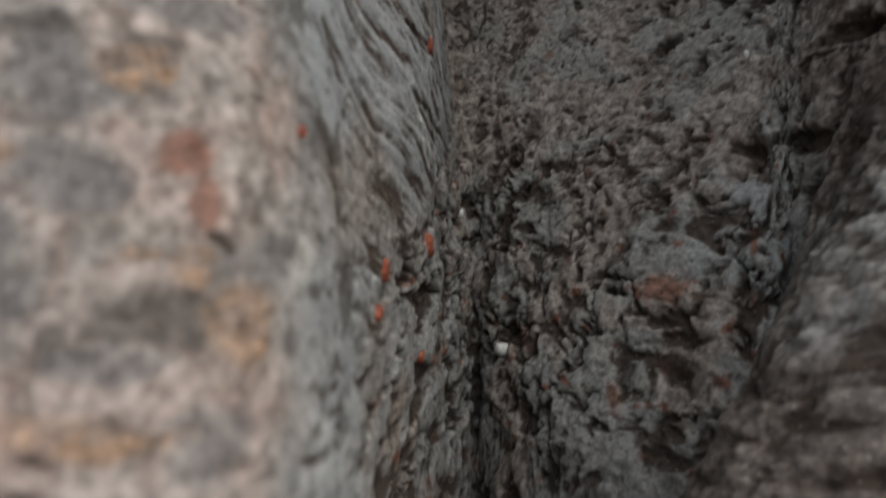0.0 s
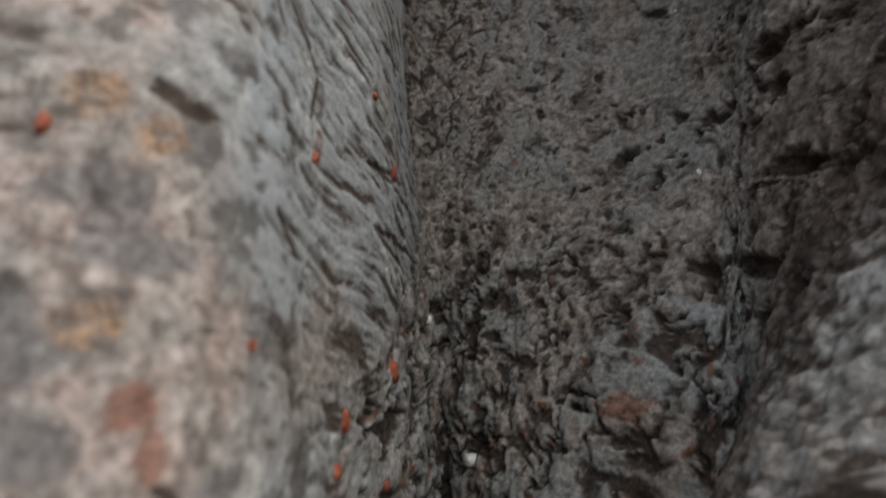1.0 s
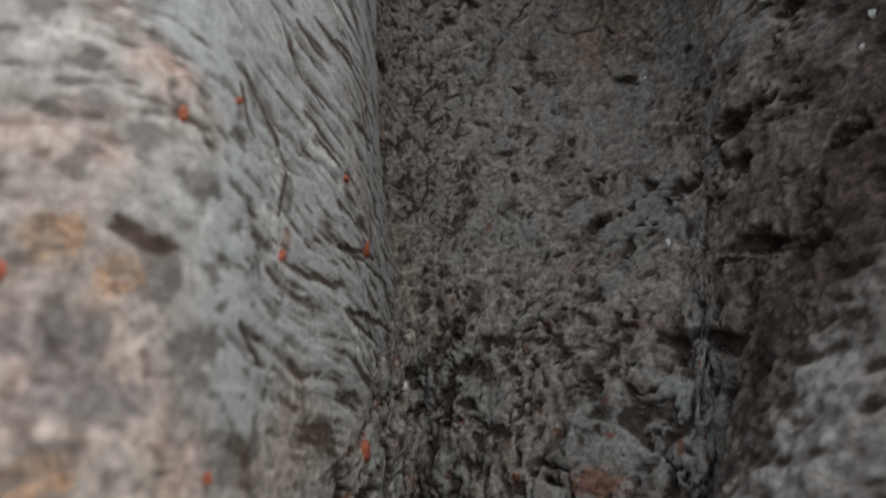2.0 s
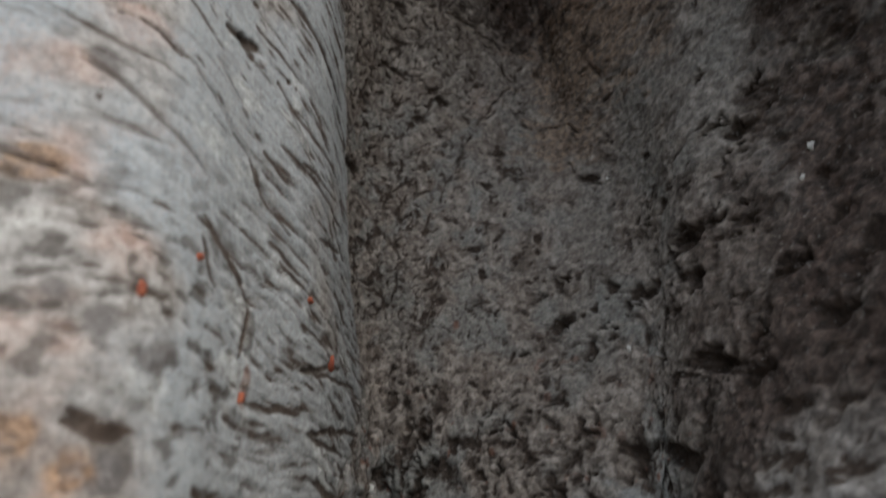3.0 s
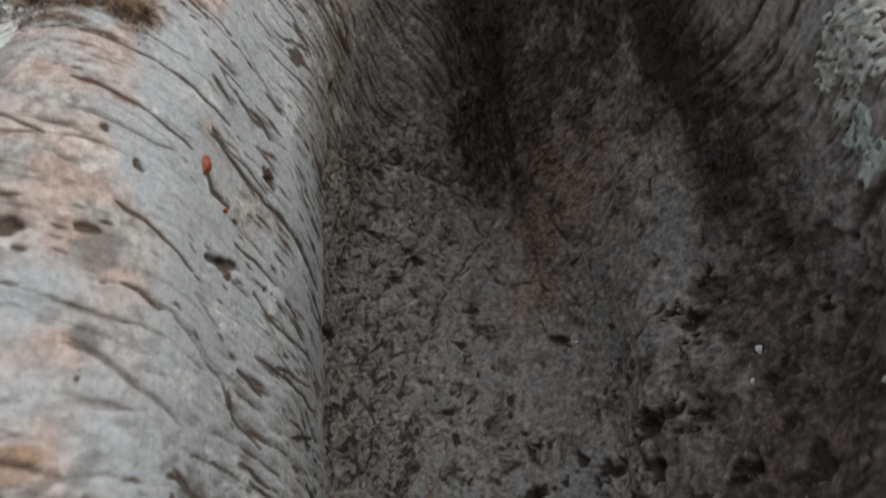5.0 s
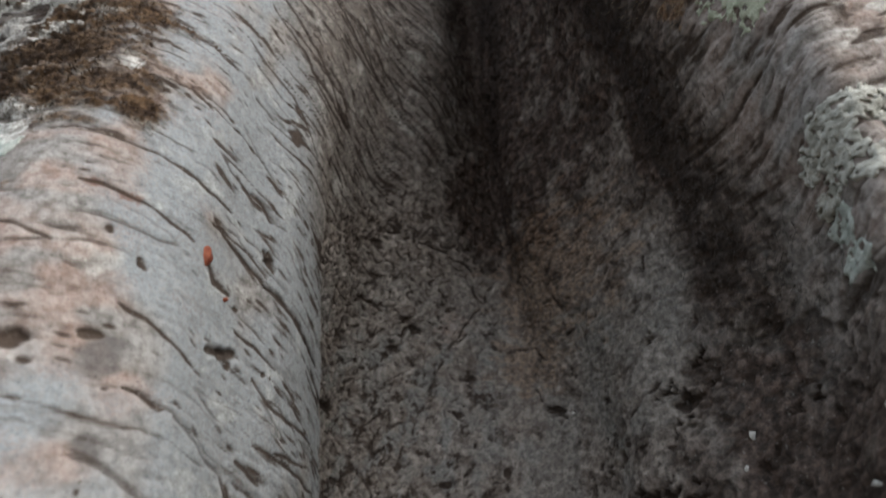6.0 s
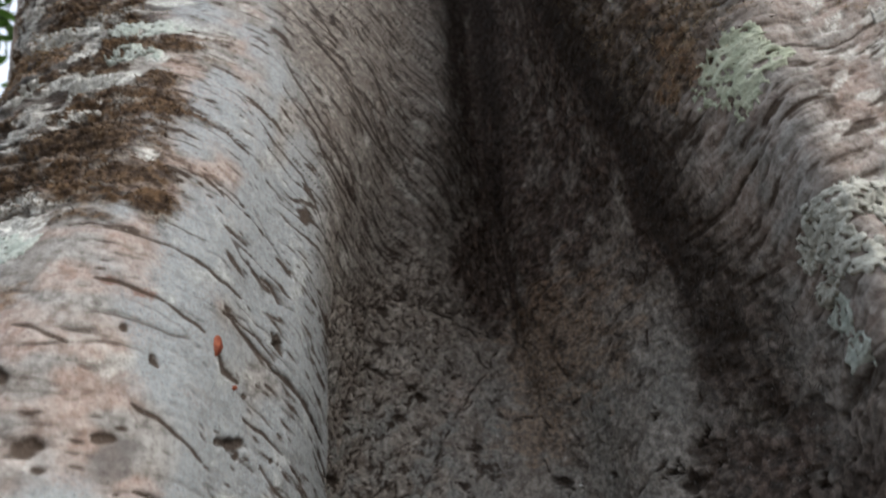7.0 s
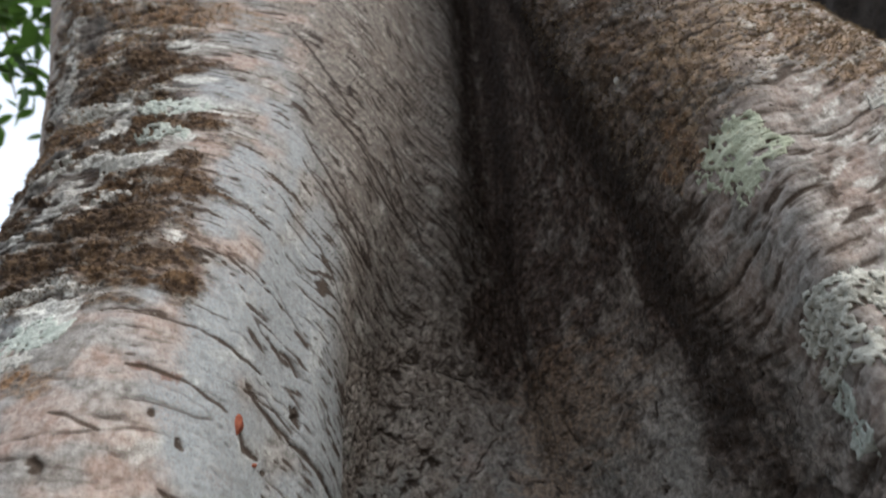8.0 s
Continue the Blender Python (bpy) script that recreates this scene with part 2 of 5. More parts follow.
PATCHES_TWO = [
    ("ochre", -0.7470, 2.1500, 0.0300, 0.0400),
    ("brown", -0.5160, 2.2790, 0.0800, 0.0450),
    ("brown", -0.5670, 2.2170, 0.0950, 0.0350),
    ("brown", -0.5040, 2.0930, 0.0550, 0.0300),
    ("brown", -0.7130, 2.5050, 0.0800, 0.0900),
    ("white", -0.5160, 2.0250, 0.0500, 0.0150),
    ("white", -0.4670, 2.1560, 0.0550, 0.0220),
    ("white", -0.4850, 2.3570, 0.0400, 0.0200),
    ("white", -0.6270, 2.1650, 0.0650, 0.0200),
    ("white", -0.7560, 2.3330, 0.0300, 0.0800),
    ("white", -0.4400, 1.8750, 0.0150, 0.0100),
    ("ochre", -0.3950, 1.3280, 0.0068, 0.0090),
    ("ochre", -0.3740, 1.3130, 0.0075, 0.0082),
    ("ochre", -0.3900, 1.2500, 0.0053, 0.0045),
    ("ochre", -0.3590, 1.1810, 0.0090, 0.0105),
    ("ochre", -0.3900, 1.2530, 0.0060, 0.0067),
    ("ochre", -0.3990, 1.1570, 0.0159, 0.0037),
    ("ochre", -0.3830, 1.2000, 0.0045, 0.0022),
]
HOLES_UPPER = [
    (0.433, 1.538, 0.0250, 0.0120),
    (0.483, 1.478, 0.0262, 0.0143),
    (0.624, 1.442, 0.0090, 0.0090),
    (0.247, 1.534, 0.0106, 0.0120),
    (0.175, 1.488, 0.0090, 0.0090),
    (0.282, 1.421, 0.0121, 0.0128),
    (0.196, 1.675, 0.0105, 0.0112),
    (0.366, 1.446, 0.0173, 0.0135),
    (0.333, 1.454, 0.0127, 0.0128),
    (0.664, 1.391, 0.0180, 0.0135),
    (0.508, 1.442, 0.0202, 0.0135),
    (0.540, 1.583, 0.0138, 0.0157),
    (0.555, 1.484, 0.0120, 0.0112),
    (0.538, 1.363, 0.0285, 0.0135),
    (0.643, 1.470, 0.0097, 0.0098),
    (0.696, 1.435, 0.0173, 0.0105),
    (0.040, 1.728, 0.0064, 0.0068),
    (0.202, 1.574, 0.0063, 0.0068),
]
HOLES_LOWER = [
    (0.468, 1.413, 0.0179, 0.0090),
    (0.315, 1.430, 0.0075, 0.0090),
    (0.366, 1.283, 0.0247, 0.0195),
    (0.192, 1.256, 0.0150, 0.0120),
    (0.229, 1.224, 0.0135, 0.0112),
]
WRINKLES_MORE = [
    (-0.374, 1.558, -0.360, 1.556, -0.341, 1.548, 0.0030),
    (-0.332, 1.544, -0.309, 1.538, -0.279, 1.520, 0.0023),
    (-0.210, 1.535, -0.175, 1.531, -0.140, 1.528, 0.0040),
    (-0.267, 1.506, -0.261, 1.497, -0.255, 1.487, 0.0030),
    (-0.429, 1.565, -0.426, 1.563, -0.423, 1.562, 0.0051),
]
FISSURES_FINE_ONE = [
    (0.006, 1.935, 0.040, 1.895, 0.092, 1.885, 0.0046),
    (0.088, 1.885, 0.138, 1.880, 0.190, 1.860, 0.0046),
    (0.184, 1.832, 0.210, 1.805, 0.224, 1.840, 0.0046),
    (0.204, 1.795, 0.176, 1.752, 0.158, 1.717, 0.0046),
    (0.136, 1.730, 0.158, 1.715, 0.182, 1.742, 0.0046),
    (0.150, 1.702, 0.136, 1.672, 0.126, 1.635, 0.0046),
    (0.352, 1.802, 0.382, 1.777, 0.392, 1.747, 0.0046),
    (0.516, 1.705, 0.498, 1.685, 0.480, 1.670, 0.0046),
    (0.260, 1.720, 0.300, 1.720, 0.320, 1.695, 0.0046),
    (0.010, 1.782, 0.032, 1.780, 0.054, 1.767, 0.0046),
    (-0.024, 1.827, -0.002, 1.820, 0.016, 1.820, 0.0046),
]
FISSURES_FINE_TWO = [
    (0.146, 1.697, 0.132, 1.650, 0.114, 1.605, 0.0046),
    (0.114, 1.602, 0.100, 1.572, 0.088, 1.532, 0.0046),
    (0.068, 1.632, 0.080, 1.597, 0.110, 1.607, 0.0046),
    (0.046, 1.575, 0.062, 1.557, 0.074, 1.567, 0.0046),
    (0.040, 1.595, 0.034, 1.565, 0.054, 1.502, 0.0046),
    (0.516, 1.602, 0.484, 1.587, 0.462, 1.572, 0.0046),
    (0.038, 1.602, 0.068, 1.612, 0.074, 1.647, 0.0046),
    (0.292, 1.650, 0.304, 1.622, 0.330, 1.605, 0.0046),
    (0.328, 1.605, 0.344, 1.602, 0.362, 1.612, 0.0046),
    (0.058, 1.497, 0.056, 1.475, 0.044, 1.447, 0.0046),
    (0.112, 1.525, 0.124, 1.510, 0.126, 1.490, 0.0046),
]
PITS_MORE = [
    (0.320, 1.615, 0.0210, 0.0075),
    (0.530, 1.472, 0.0090, 0.0050),
    (0.162, 1.522, 0.0150, 0.0087),
    (0.178, 1.617, 0.0110, 0.0075),
    (0.414, 1.607, 0.0110, 0.0050),
    (0.238, 1.472, 0.0110, 0.0037),
    (0.266, 1.490, 0.0060, 0.0050),
    (0.120, 1.497, 0.0040, 0.0062),
    (0.098, 1.745, 0.0110, 0.0125),
    (0.520, 1.747, 0.0030, 0.0100),
    (0.070, 1.712, 0.0110, 0.0075),
    (0.524, 1.535, 0.0060, 0.0037),
    (0.378, 1.392, 0.0080, 0.0112),
    (0.674, 1.312, 0.0160, 0.0037),
    (0.126, 1.220, 0.0190, 0.0075),
    (0.258, 1.272, 0.0120, 0.0050),
    (0.230, 1.287, 0.0080, 0.0050),
    (0.306, 1.310, 0.0070, 0.0062),
    (0.150, 1.285, 0.0090, 0.0112),
    (0.000, 1.162, 0.0260, 0.0050),
    (0.650, 1.265, 0.0080, 0.0025),
    (0.624, 1.317, 0.0090, 0.0025),
    (0.558, 1.362, 0.0230, 0.0062),
    (0.500, 1.352, 0.0480, 0.0050),
]
DARK_PITS = [
    (0.500, 1.283, 0.0800, 0.0140),
    (0.362, 1.290, 0.0220, 0.0090),
    (0.541, 1.577, 0.0187, 0.0105),
    (0.487, 1.480, 0.0247, 0.0158),
    (0.561, 1.482, 0.0165, 0.0060),
    (0.622, 1.440, 0.0090, 0.0082),
    (0.670, 1.393, 0.0210, 0.0082),
    (0.681, 1.439, 0.0195, 0.0142),
    (0.499, 1.444, 0.0255, 0.0090),
    (0.382, 1.440, 0.0240, 0.0127),
    (0.526, 1.364, 0.0405, 0.0105),
    (0.660, 1.331, 0.0187, 0.0068),
    (0.570, 1.415, 0.0075, 0.0060),
    (-0.026, 1.616, 0.0188, 0.0075),
]
RUST = [
    (0.294, 1.167, 0.0204, 0.0105),
    (0.135, 1.111, 0.0195, 0.0120),
    (0.268, 1.082, 0.0067, 0.0098),
    (0.144, 1.419, 0.0060, 0.0060),
    (-0.398, 1.711, 0.0110, 0.0045),
    (-0.424, 1.712, 0.0120, 0.0032),
]
BLOTS = [
    (0.8150, 1.8660, 0.0180, 0.0120),
]
# layers of moss, tan fibre and pale crust on the outer bark, high up
OUTER_MARKS_ONE = [
    ("ochre", -0.532, 2.487, 0.0740, 0.0562),
    ("ochre", -0.692, 2.362, 0.0400, 0.0587),
    ("ochre", -0.754, 2.137, 0.1370, 0.0562),
    ("brown", -0.548, 2.325, 0.0680, 0.0500),
    ("brown", -0.644, 2.260, 0.0660, 0.0450),
    ("brown", -0.530, 2.085, 0.0300, 0.0200),
    ("brown", -0.498, 2.102, 0.0260, 0.0162),
    ("brown", -0.540, 2.052, 0.0400, 0.0137),
    ("dark", -0.604, 2.145, 0.0190, 0.0212),
    ("dark", -0.710, 2.475, 0.0480, 0.0837),
    ("dark", -0.748, 2.260, 0.0750, 0.0175),
    ("dark", -0.678, 2.092, 0.0900, 0.0125),
    ("dark", -0.710, 2.332, 0.0320, 0.0162),
    ("dark", -0.492, 2.222, 0.0240, 0.0112),
    ("brown", -0.448, 2.017, 0.0270, 0.0187),
    ("white", -0.492, 2.362, 0.0250, 0.0300),
    ("white", -0.518, 2.022, 0.0330, 0.0187),
]
OUTER_MARKS_TWO = [
    ("mint", -0.474, 2.157, 0.0560, 0.0275),
    ("white", -0.464, 2.070, 0.0190, 0.0112),
    ("white", -0.602, 2.192, 0.0300, 0.0175),
    ("white", -0.588, 2.102, 0.0250, 0.0137),
    ("mint", -0.784, 2.302, 0.0370, 0.0762),
    ("mint", -0.572, 2.135, 0.0160, 0.0312),
    ("white", -0.602, 2.035, 0.0360, 0.0150),
    ("white", -0.472, 2.240, 0.0330, 0.0125),
    ("ochre", -0.480, 2.477, 0.0200, 0.0512),
    ("brown", -0.520, 1.900, 0.0950, 0.0330),
    ("dark", -0.682, 2.015, 0.1240, 0.0150),
    ("mint", -0.618, 1.977, 0.0430, 0.0300),
    ("brown", -0.618, 1.855, 0.0770, 0.0312),
    ("white", -0.540, 1.770, 0.0330, 0.0300),
    ("ochre", -0.532, 1.697, 0.0260, 0.0125),
    ("brown", -0.450, 1.838, 0.0450, 0.0180),
]
# tan fibre beside the green lichen
TAN_MARKS = [(0.686, 1.957, 0.0160, 0.0240), (0.712, 1.962, 0.0160, 0.0200), (0.952, 2.065, 0.0550, 0.0425), (0.782, 2.110, 0.0430, 0.0512)]
# stains on the blunt nose of the lobe
NOSE_MARKS_ONE = [
    ("ochre", -0.386, 1.253, 0.0065, 0.0060),
    ("dark", -0.386, 1.2615, 0.0075, 0.0024),
    ("rust", -0.374, 1.228, 0.0055, 0.0065),
    ("rust", -0.370, 1.215, 0.0032, 0.0075),
    ("grey", -0.396, 1.217, 0.0095, 0.0060),
    ("dark", -0.380, 1.184, 0.0120, 0.0075),
    ("grey", -0.352, 1.197, 0.0110, 0.0075),
    ("ochre", -0.372, 1.197, 0.0040, 0.0060),
    ("ochre", -0.357, 1.178, 0.0055, 0.0080),
    ("dark", -0.290, 1.180, 0.0100, 0.0150),
    ("grey", -0.384, 1.287, 0.0080, 0.0150),
    ("dark", -0.360, 1.322, 0.0075, 0.0110),
    ("dark", -0.350, 1.291, 0.0050, 0.0055),
    ("grey", -0.402, 1.247, 0.0110, 0.0065),
]
NOSE_MARKS_TWO = [
    ("ochre", -0.372, 1.318, 0.0070, 0.0070),
    ("grey", -0.374, 1.275, 0.0180, 0.0055),
    ("dark", -0.389, 1.300, 0.0028, 0.0090),
    ("dark", -0.377, 1.295, 0.0026, 0.0090),
    ("ochre", -0.392, 1.331, 0.0075, 0.0065),
    ("dark", -0.398, 1.322, 0.0045, 0.0028),
    ("ochre", -0.388, 1.155, 0.0130, 0.0035),
    ("grey", -0.366, 1.152, 0.0090, 0.0065),
    ("dark", -0.410, 1.262, 0.0095, 0.0050),
    ("dark", -0.400, 1.177, 0.0030, 0.0050),
    ("dark", -0.268, 1.382, 0.0050, 0.0140),
    ("rust", -0.270, 1.347, 0.0030, 0.0125),
    ("ochre", -0.420, 1.225, 0.0080, 0.0040),
    ("grey", -0.415, 1.190, 0.0100, 0.0080),
]
WRINKLES_BOLD_ONE = [
    (-0.438, 1.712, -0.412, 1.712, -0.380, 1.710, 0.0050),
    (-0.380, 1.710, -0.358, 1.702, -0.338, 1.695, 0.0040),
    (-0.476, 1.767, -0.418, 1.767, -0.382, 1.767, 0.0030),
    (-0.382, 1.767, -0.346, 1.760, -0.298, 1.750, 0.0050),
    (-0.320, 1.727, -0.278, 1.712, -0.234, 1.692, 0.0064),
    (-0.238, 1.694, -0.188, 1.675, -0.112, 1.645, 0.0088),
    (-0.274, 1.790, -0.256, 1.785, -0.238, 1.767, 0.0080),
    (-0.248, 1.732, -0.238, 1.722, -0.228, 1.712, 0.0085),
    (-0.320, 1.685, -0.306, 1.672, -0.284, 1.667, 0.0075),
    (-0.388, 1.617, -0.364, 1.610, -0.320, 1.587, 0.0042),
    (-0.244, 1.597, -0.212, 1.572, -0.108, 1.557, 0.0045),
    (-0.130, 1.637, -0.082, 1.612, -0.056, 1.575, 0.0070),
    (-0.404, 1.870, -0.374, 1.872, -0.348, 1.857, 0.0045),
]
WRINKLES_BOLD_TWO = [
    (-0.394, 1.957, -0.360, 1.955, -0.324, 1.940, 0.0040),
    (-0.290, 2.107, -0.230, 2.057, -0.196, 2.012, 0.0040),
    (-0.206, 2.027, -0.142, 2.005, -0.082, 1.990, 0.0085),
    (-0.478, 1.662, -0.460, 1.660, -0.438, 1.652, 0.0040),
    (-0.272, 1.635, -0.244, 1.625, -0.216, 1.612, 0.0045),
    (-0.410, 1.677, -0.408, 1.675, -0.404, 1.672, 0.0070),
    (-0.380, 1.660, -0.378, 1.655, -0.374, 1.650, 0.0060),
    (-0.404, 1.592, -0.398, 1.590, -0.392, 1.590, 0.0080),
    (-0.306, 1.607, -0.286, 1.607, -0.268, 1.615, 0.0100),
    (-0.136, 2.145, -0.096, 2.130, -0.030, 2.115, 0.0050),
    (-0.126, 2.275, -0.078, 2.240, -0.028, 2.205, 0.0040),
    (-0.010, 2.142, 0.014, 2.122, 0.034, 2.090, 0.0040),
]
NOSE_SLITS = [
    (-0.376, 1.341, -0.364, 1.335, -0.351, 1.331, 0.0050),
    (-0.318, 1.302, -0.306, 1.290, -0.293, 1.278, 0.0040),
]
WRINKLES_LONG = [
    (-0.395, 1.514, -0.368, 1.504, -0.315, 1.472, 0.0024),
    (-0.368, 1.559, -0.333, 1.548, -0.275, 1.510, 0.0029),
    (-0.275, 1.510, -0.255, 1.484, -0.227, 1.462, 0.0030),
    (-0.239, 1.540, -0.171, 1.520, -0.086, 1.499, 0.0037),
    (-0.317, 1.444, -0.293, 1.427, -0.261, 1.400, 0.0031),
    (-0.314, 1.727, -0.266, 1.721, -0.236, 1.702, 0.0031),
    (-0.300, 2.172, -0.218, 2.084, -0.113, 1.992, 0.0070),
    (-0.209, 2.018, -0.156, 1.991, -0.096, 1.980, 0.0084),
    (-0.323, 2.010, -0.233, 1.962, -0.179, 1.903, 0.0039),
    (-0.332, 2.325, -0.239, 2.258, -0.186, 2.244, 0.0050),
    (-0.264, 2.096, -0.185, 2.042, -0.032, 2.019, 0.0043),
    (-0.212, 2.229, -0.096, 2.147, 0.021, 2.096, 0.0049),
    (-0.384, 2.490, -0.305, 2.399, -0.219, 2.289, 0.0053),
]


# how finely the bark is cut: close together where it is seen, wide apart elsewhere
S_SEEN = np.concatenate([np.arange(-0.86, -0.46, 0.0026), np.arange(-0.46, -0.02, 0.0016), np.arange(-0.02, 0.84, 0.0021), np.arange(0.84, 1.25, 0.0030)])
S_ALL = np.concatenate([S_SEEN, np.linspace(1.27, WAY_S[-1] + (-0.86 - WAY_S[0]) - 0.02, 70)])
Z_ALL = np.concatenate([np.linspace(0, 0.9, 14), np.arange(0.93, 1.02, 0.006), np.arange(1.02, 1.95, 0.0016), np.arange(1.95, 2.35, 0.0026), np.arange(2.35, 3.0, 0.005), np.linspace(3.03, 9.5, 60)])
U_ALL = np.interp(np.where(S_ALL > WAY_S[-1], S_ALL - (WAY_S[-1] - WAY_S[0]), np.where(S_ALL < WAY_S[0], S_ALL + (WAY_S[-1] - WAY_S[0]), S_ALL)), WAY_S, WAY_U)
BASE = bend(trunk_places(U_ALL, Z_ALL))
S, Z = np.meshgrid(S_ALL, Z_ALL)
du = np.roll(BASE, -1, 1) - np.roll(BASE, 1, 1)
dz = np.gradient(BASE, axis=0)
NORMAL = np.cross(du, dz)
NORMAL /= np.linalg.norm(NORMAL, axis=2, keepdims=True)

# zones of the bark
EDGE = np.interp(Z, [1.0, 1.16, 1.22, 1.29, 1.35, 1.5, 1.6, 1.7, 1.8, 1.9, 2.0, 2.2, 2.35, 2.6], [-0.27, -0.26, -0.19, -0.05, -0.015, -0.06, -0.07, -0.095, -0.13, -0.145, -0.11, -0.05, -0.08, -0.10])
wob = fbm(S * 9, Z * 9, 3, 3)
edge_wob = EDGE + 0.012 * wob + 0.010 * grain(S * 30, Z * 30, 4) * ramp(Z, 1.4, 1.5)
blur = np.interp(Z, [1.0, 1.3, 1.45, 1.8, 2.0], [0.03, 0.03, 0.010, 0.014, 0.07])
side = np.interp(Z, [1.15, 1.3, 1.4, 1.65, 1.78], [0.61, 0.63, 0.70, 0.70, 0.61])
# high up the wrinkles of the lobe run on over its edge
over = np.interp(Z, [1.80, 1.95, 2.1, 2.3], [0, 0.16, 0.22, 0.24])
hollow = ramp(S, edge_wob + 0.65 * over - blur, edge_wob + over + blur * 1.4) * (1 - ramp(S + 0.05 * wob, side - 0.05, side + 0.05))
left = 1 - ramp(S, edge_wob + over - blur, edge_wob + over + blur * 1.4)
right = ramp(S + 0.05 * wob, side - 0.05, side + 0.05)
low = 1 - ramp(Z + 0.1 * wob, 1.22, 1.42)
high = ramp(Z + 0.1 * wob, 1.75, 1.95)
# the way across the wrinkles, which sag towards the hollow
slide = 0.03 * np.log1p(np.exp(np.clip((S + 0.34) / 0.03, -30, 30)))
W = Z + np.interp(Z, [1.85, 2.0, 2.25, 2.6], [0.40, 0.52, 0.60, 1.0]) * np.minimum(slide, 0.5) + 0.008 * fbm(S * 14, Z * 14, 5, 3)
slide_r = 0.04 * np.log1p(np.exp(np.clip((S - 0.73) / 0.04, -30, 30)))
WR = Z - 0.52 * np.minimum(slide_r, 0.4) + 0.006 * fbm(S * 14, Z * 14, 6, 3)

bulge, crack = np.zeros_like(S), np.zeros_like(S)

# the smooth lobe: wrinkles, hair cracks, pin holes
n1 = grain(S * 11, W * 85, 11) + 0.30 * grain(S * 40, W * 120, 12)
g1 = ramp(n1, 0.28, 0.44) * ramp(fbm(S * 7, Z * 7, 13, 2), -0.35, 0.1)
n2 = grain(S * 13, W * 135, 14) + 0.2 * grain(S * 60, W * 140, 15)
g2 = ramp(n2, 0.27, 0.46)
g4 = ramp(grain(S * 26, W * 190, 91) + 0.3 * grain(S * 70, W * 260, 92), 0.22, 0.42)
line_noise = grain(S * 4.5, W * 40, 9) + 0.08 * grain(S * 40, W * 80, 8)
g0 = (1 - ramp(np.abs(line_noise), 0.015, 0.06)) * ramp(fbm(S * 8, W * 14, 7, 2), -0.12, 0.1)
f1, f2, own = cells(S * 48, W * 130 + 0.3 * grain(S * 60, W * 60, 19), 16)
pin = (1 - ramp(f1, 0.10, 0.36)) * (own > 0.80)
# where the lobe turns into the hollow its bark is coarser, in wavering streaks
coarse = ramp(S, -0.345, -0.25) * (1 - 0.75 * ramp(Z + 0.1 * wob, 1.42, 1.62)) + 0.35 * (1 - ramp(Z, 1.30, 1.55)) * ramp(-S, 0.33, 0.38)
streak = fbm(S * 26 + 0.8 * wob, W * 95, 20, 4, 0.62)
blot = ramp(fbm(S * 55, W * 75, 10, 3, 0.55), 0.10, 0.34) * (1 - ramp(Z, 1.38, 1.52)) * ramp(-S, 0.22, 0.30)
swell = grain(S * 5, W * 26, 17)
# the blunt nose of the lobe low down is smooth, with blots instead of wrinkles
nose = ramp(-S + 0.03 * wob, 0.325, 0.365) * (1 - ramp(Z + 0.05 * wob, 1.29, 1.40)) * (S < 0)
g0, g1, g2, blot = g0 * (1 - 0.8 * nose), g1 * (1 - 0.7 * nose), g2 * (1 - 0.6 * nose), np.maximum(blot * (1 - 0.9 * nose), 0.5 * nose * ramp(fbm(S * 110, Z * 62, 39, 4, 0.6), 0.14, 0.36))
coarse = coarse * (1 - 0.85 * nose)
near_fold = ramp(S, -0.30, -0.18)
upper = ramp(Z + 0.1 * wob, 1.70, 1.85)
patchy = ramp(fbm(S * 7, W * 12, 97, 3), -0.25, 0.25)
bulge += left * (0.0012 * swell * (1 - 0.5 * nose) - 0.0006 * g0 - 0.0008 * g1 - 0.0005 * g2 - 0.0007 * pin + 0.0024 * coarse * streak - 0.0008 * blot + 0.0006 * fbm(S * 150, Z * 150, 18, 2))
crack += left * np.clip((0.36 + 0.25 * near_fold + 0.2 * upper) * g0 + (0.34 + 0.25 * near_fold + 0.4 * upper * patchy) * g1 + (0.24 + 0.25 * near_fold + 0.35 * upper * patchy + 0.15 * ramp(wob, 0.0, 0.5)) * g2 + (0.45 * near_fold + 0.12 * upper) * g4 + 0.55 * pin * ramp(wob, -0.3, 0.3) + (0.52 - 0.12 * ramp(Z, 1.25, 1.35)) * coarse * ramp(-streak, 0.08, 0.45) + (0.22 + 0.12 * near_fold) * ramp(fbm(S * 18, W * 62, 62, 4, 0.65), 0.02, 0.42) * (1 - 0.8 * nose), 0, 1)

# the hollow: lumps with joints between them, coarser towards the ground
wx, wz = S + 0.010 * fbm(S * 30, Z * 30, 21, 3), Z + 0.010 * fbm(S * 30, Z * 30, 22, 3)
joint = 1 - ramp(np.abs(fbm(wx * 34, wz * 30, 23, 3)), 0.0, 0.07)
some = ramp(fbm(S * 24, Z * 24, 24, 2), -0.05, 0.25)
chunk = fbm(wx * 23, wz * 29, 25, 4, 0.52)
rough = fbm(wx * 88, wz * 96, 27, 4, 0.64)
calm = np.maximum(np.exp(-((S - 0.505) / 0.05) ** 2 - ((Z - 1.66) / 0.09) ** 2), 0.5 * np.exp(-((S - 0.30) / 0.12) ** 2 - ((Z - 1.60) / 0.08) ** 2))
mid = 1 - ramp(Z + 0.05 * wob, 1.60, 1.72)
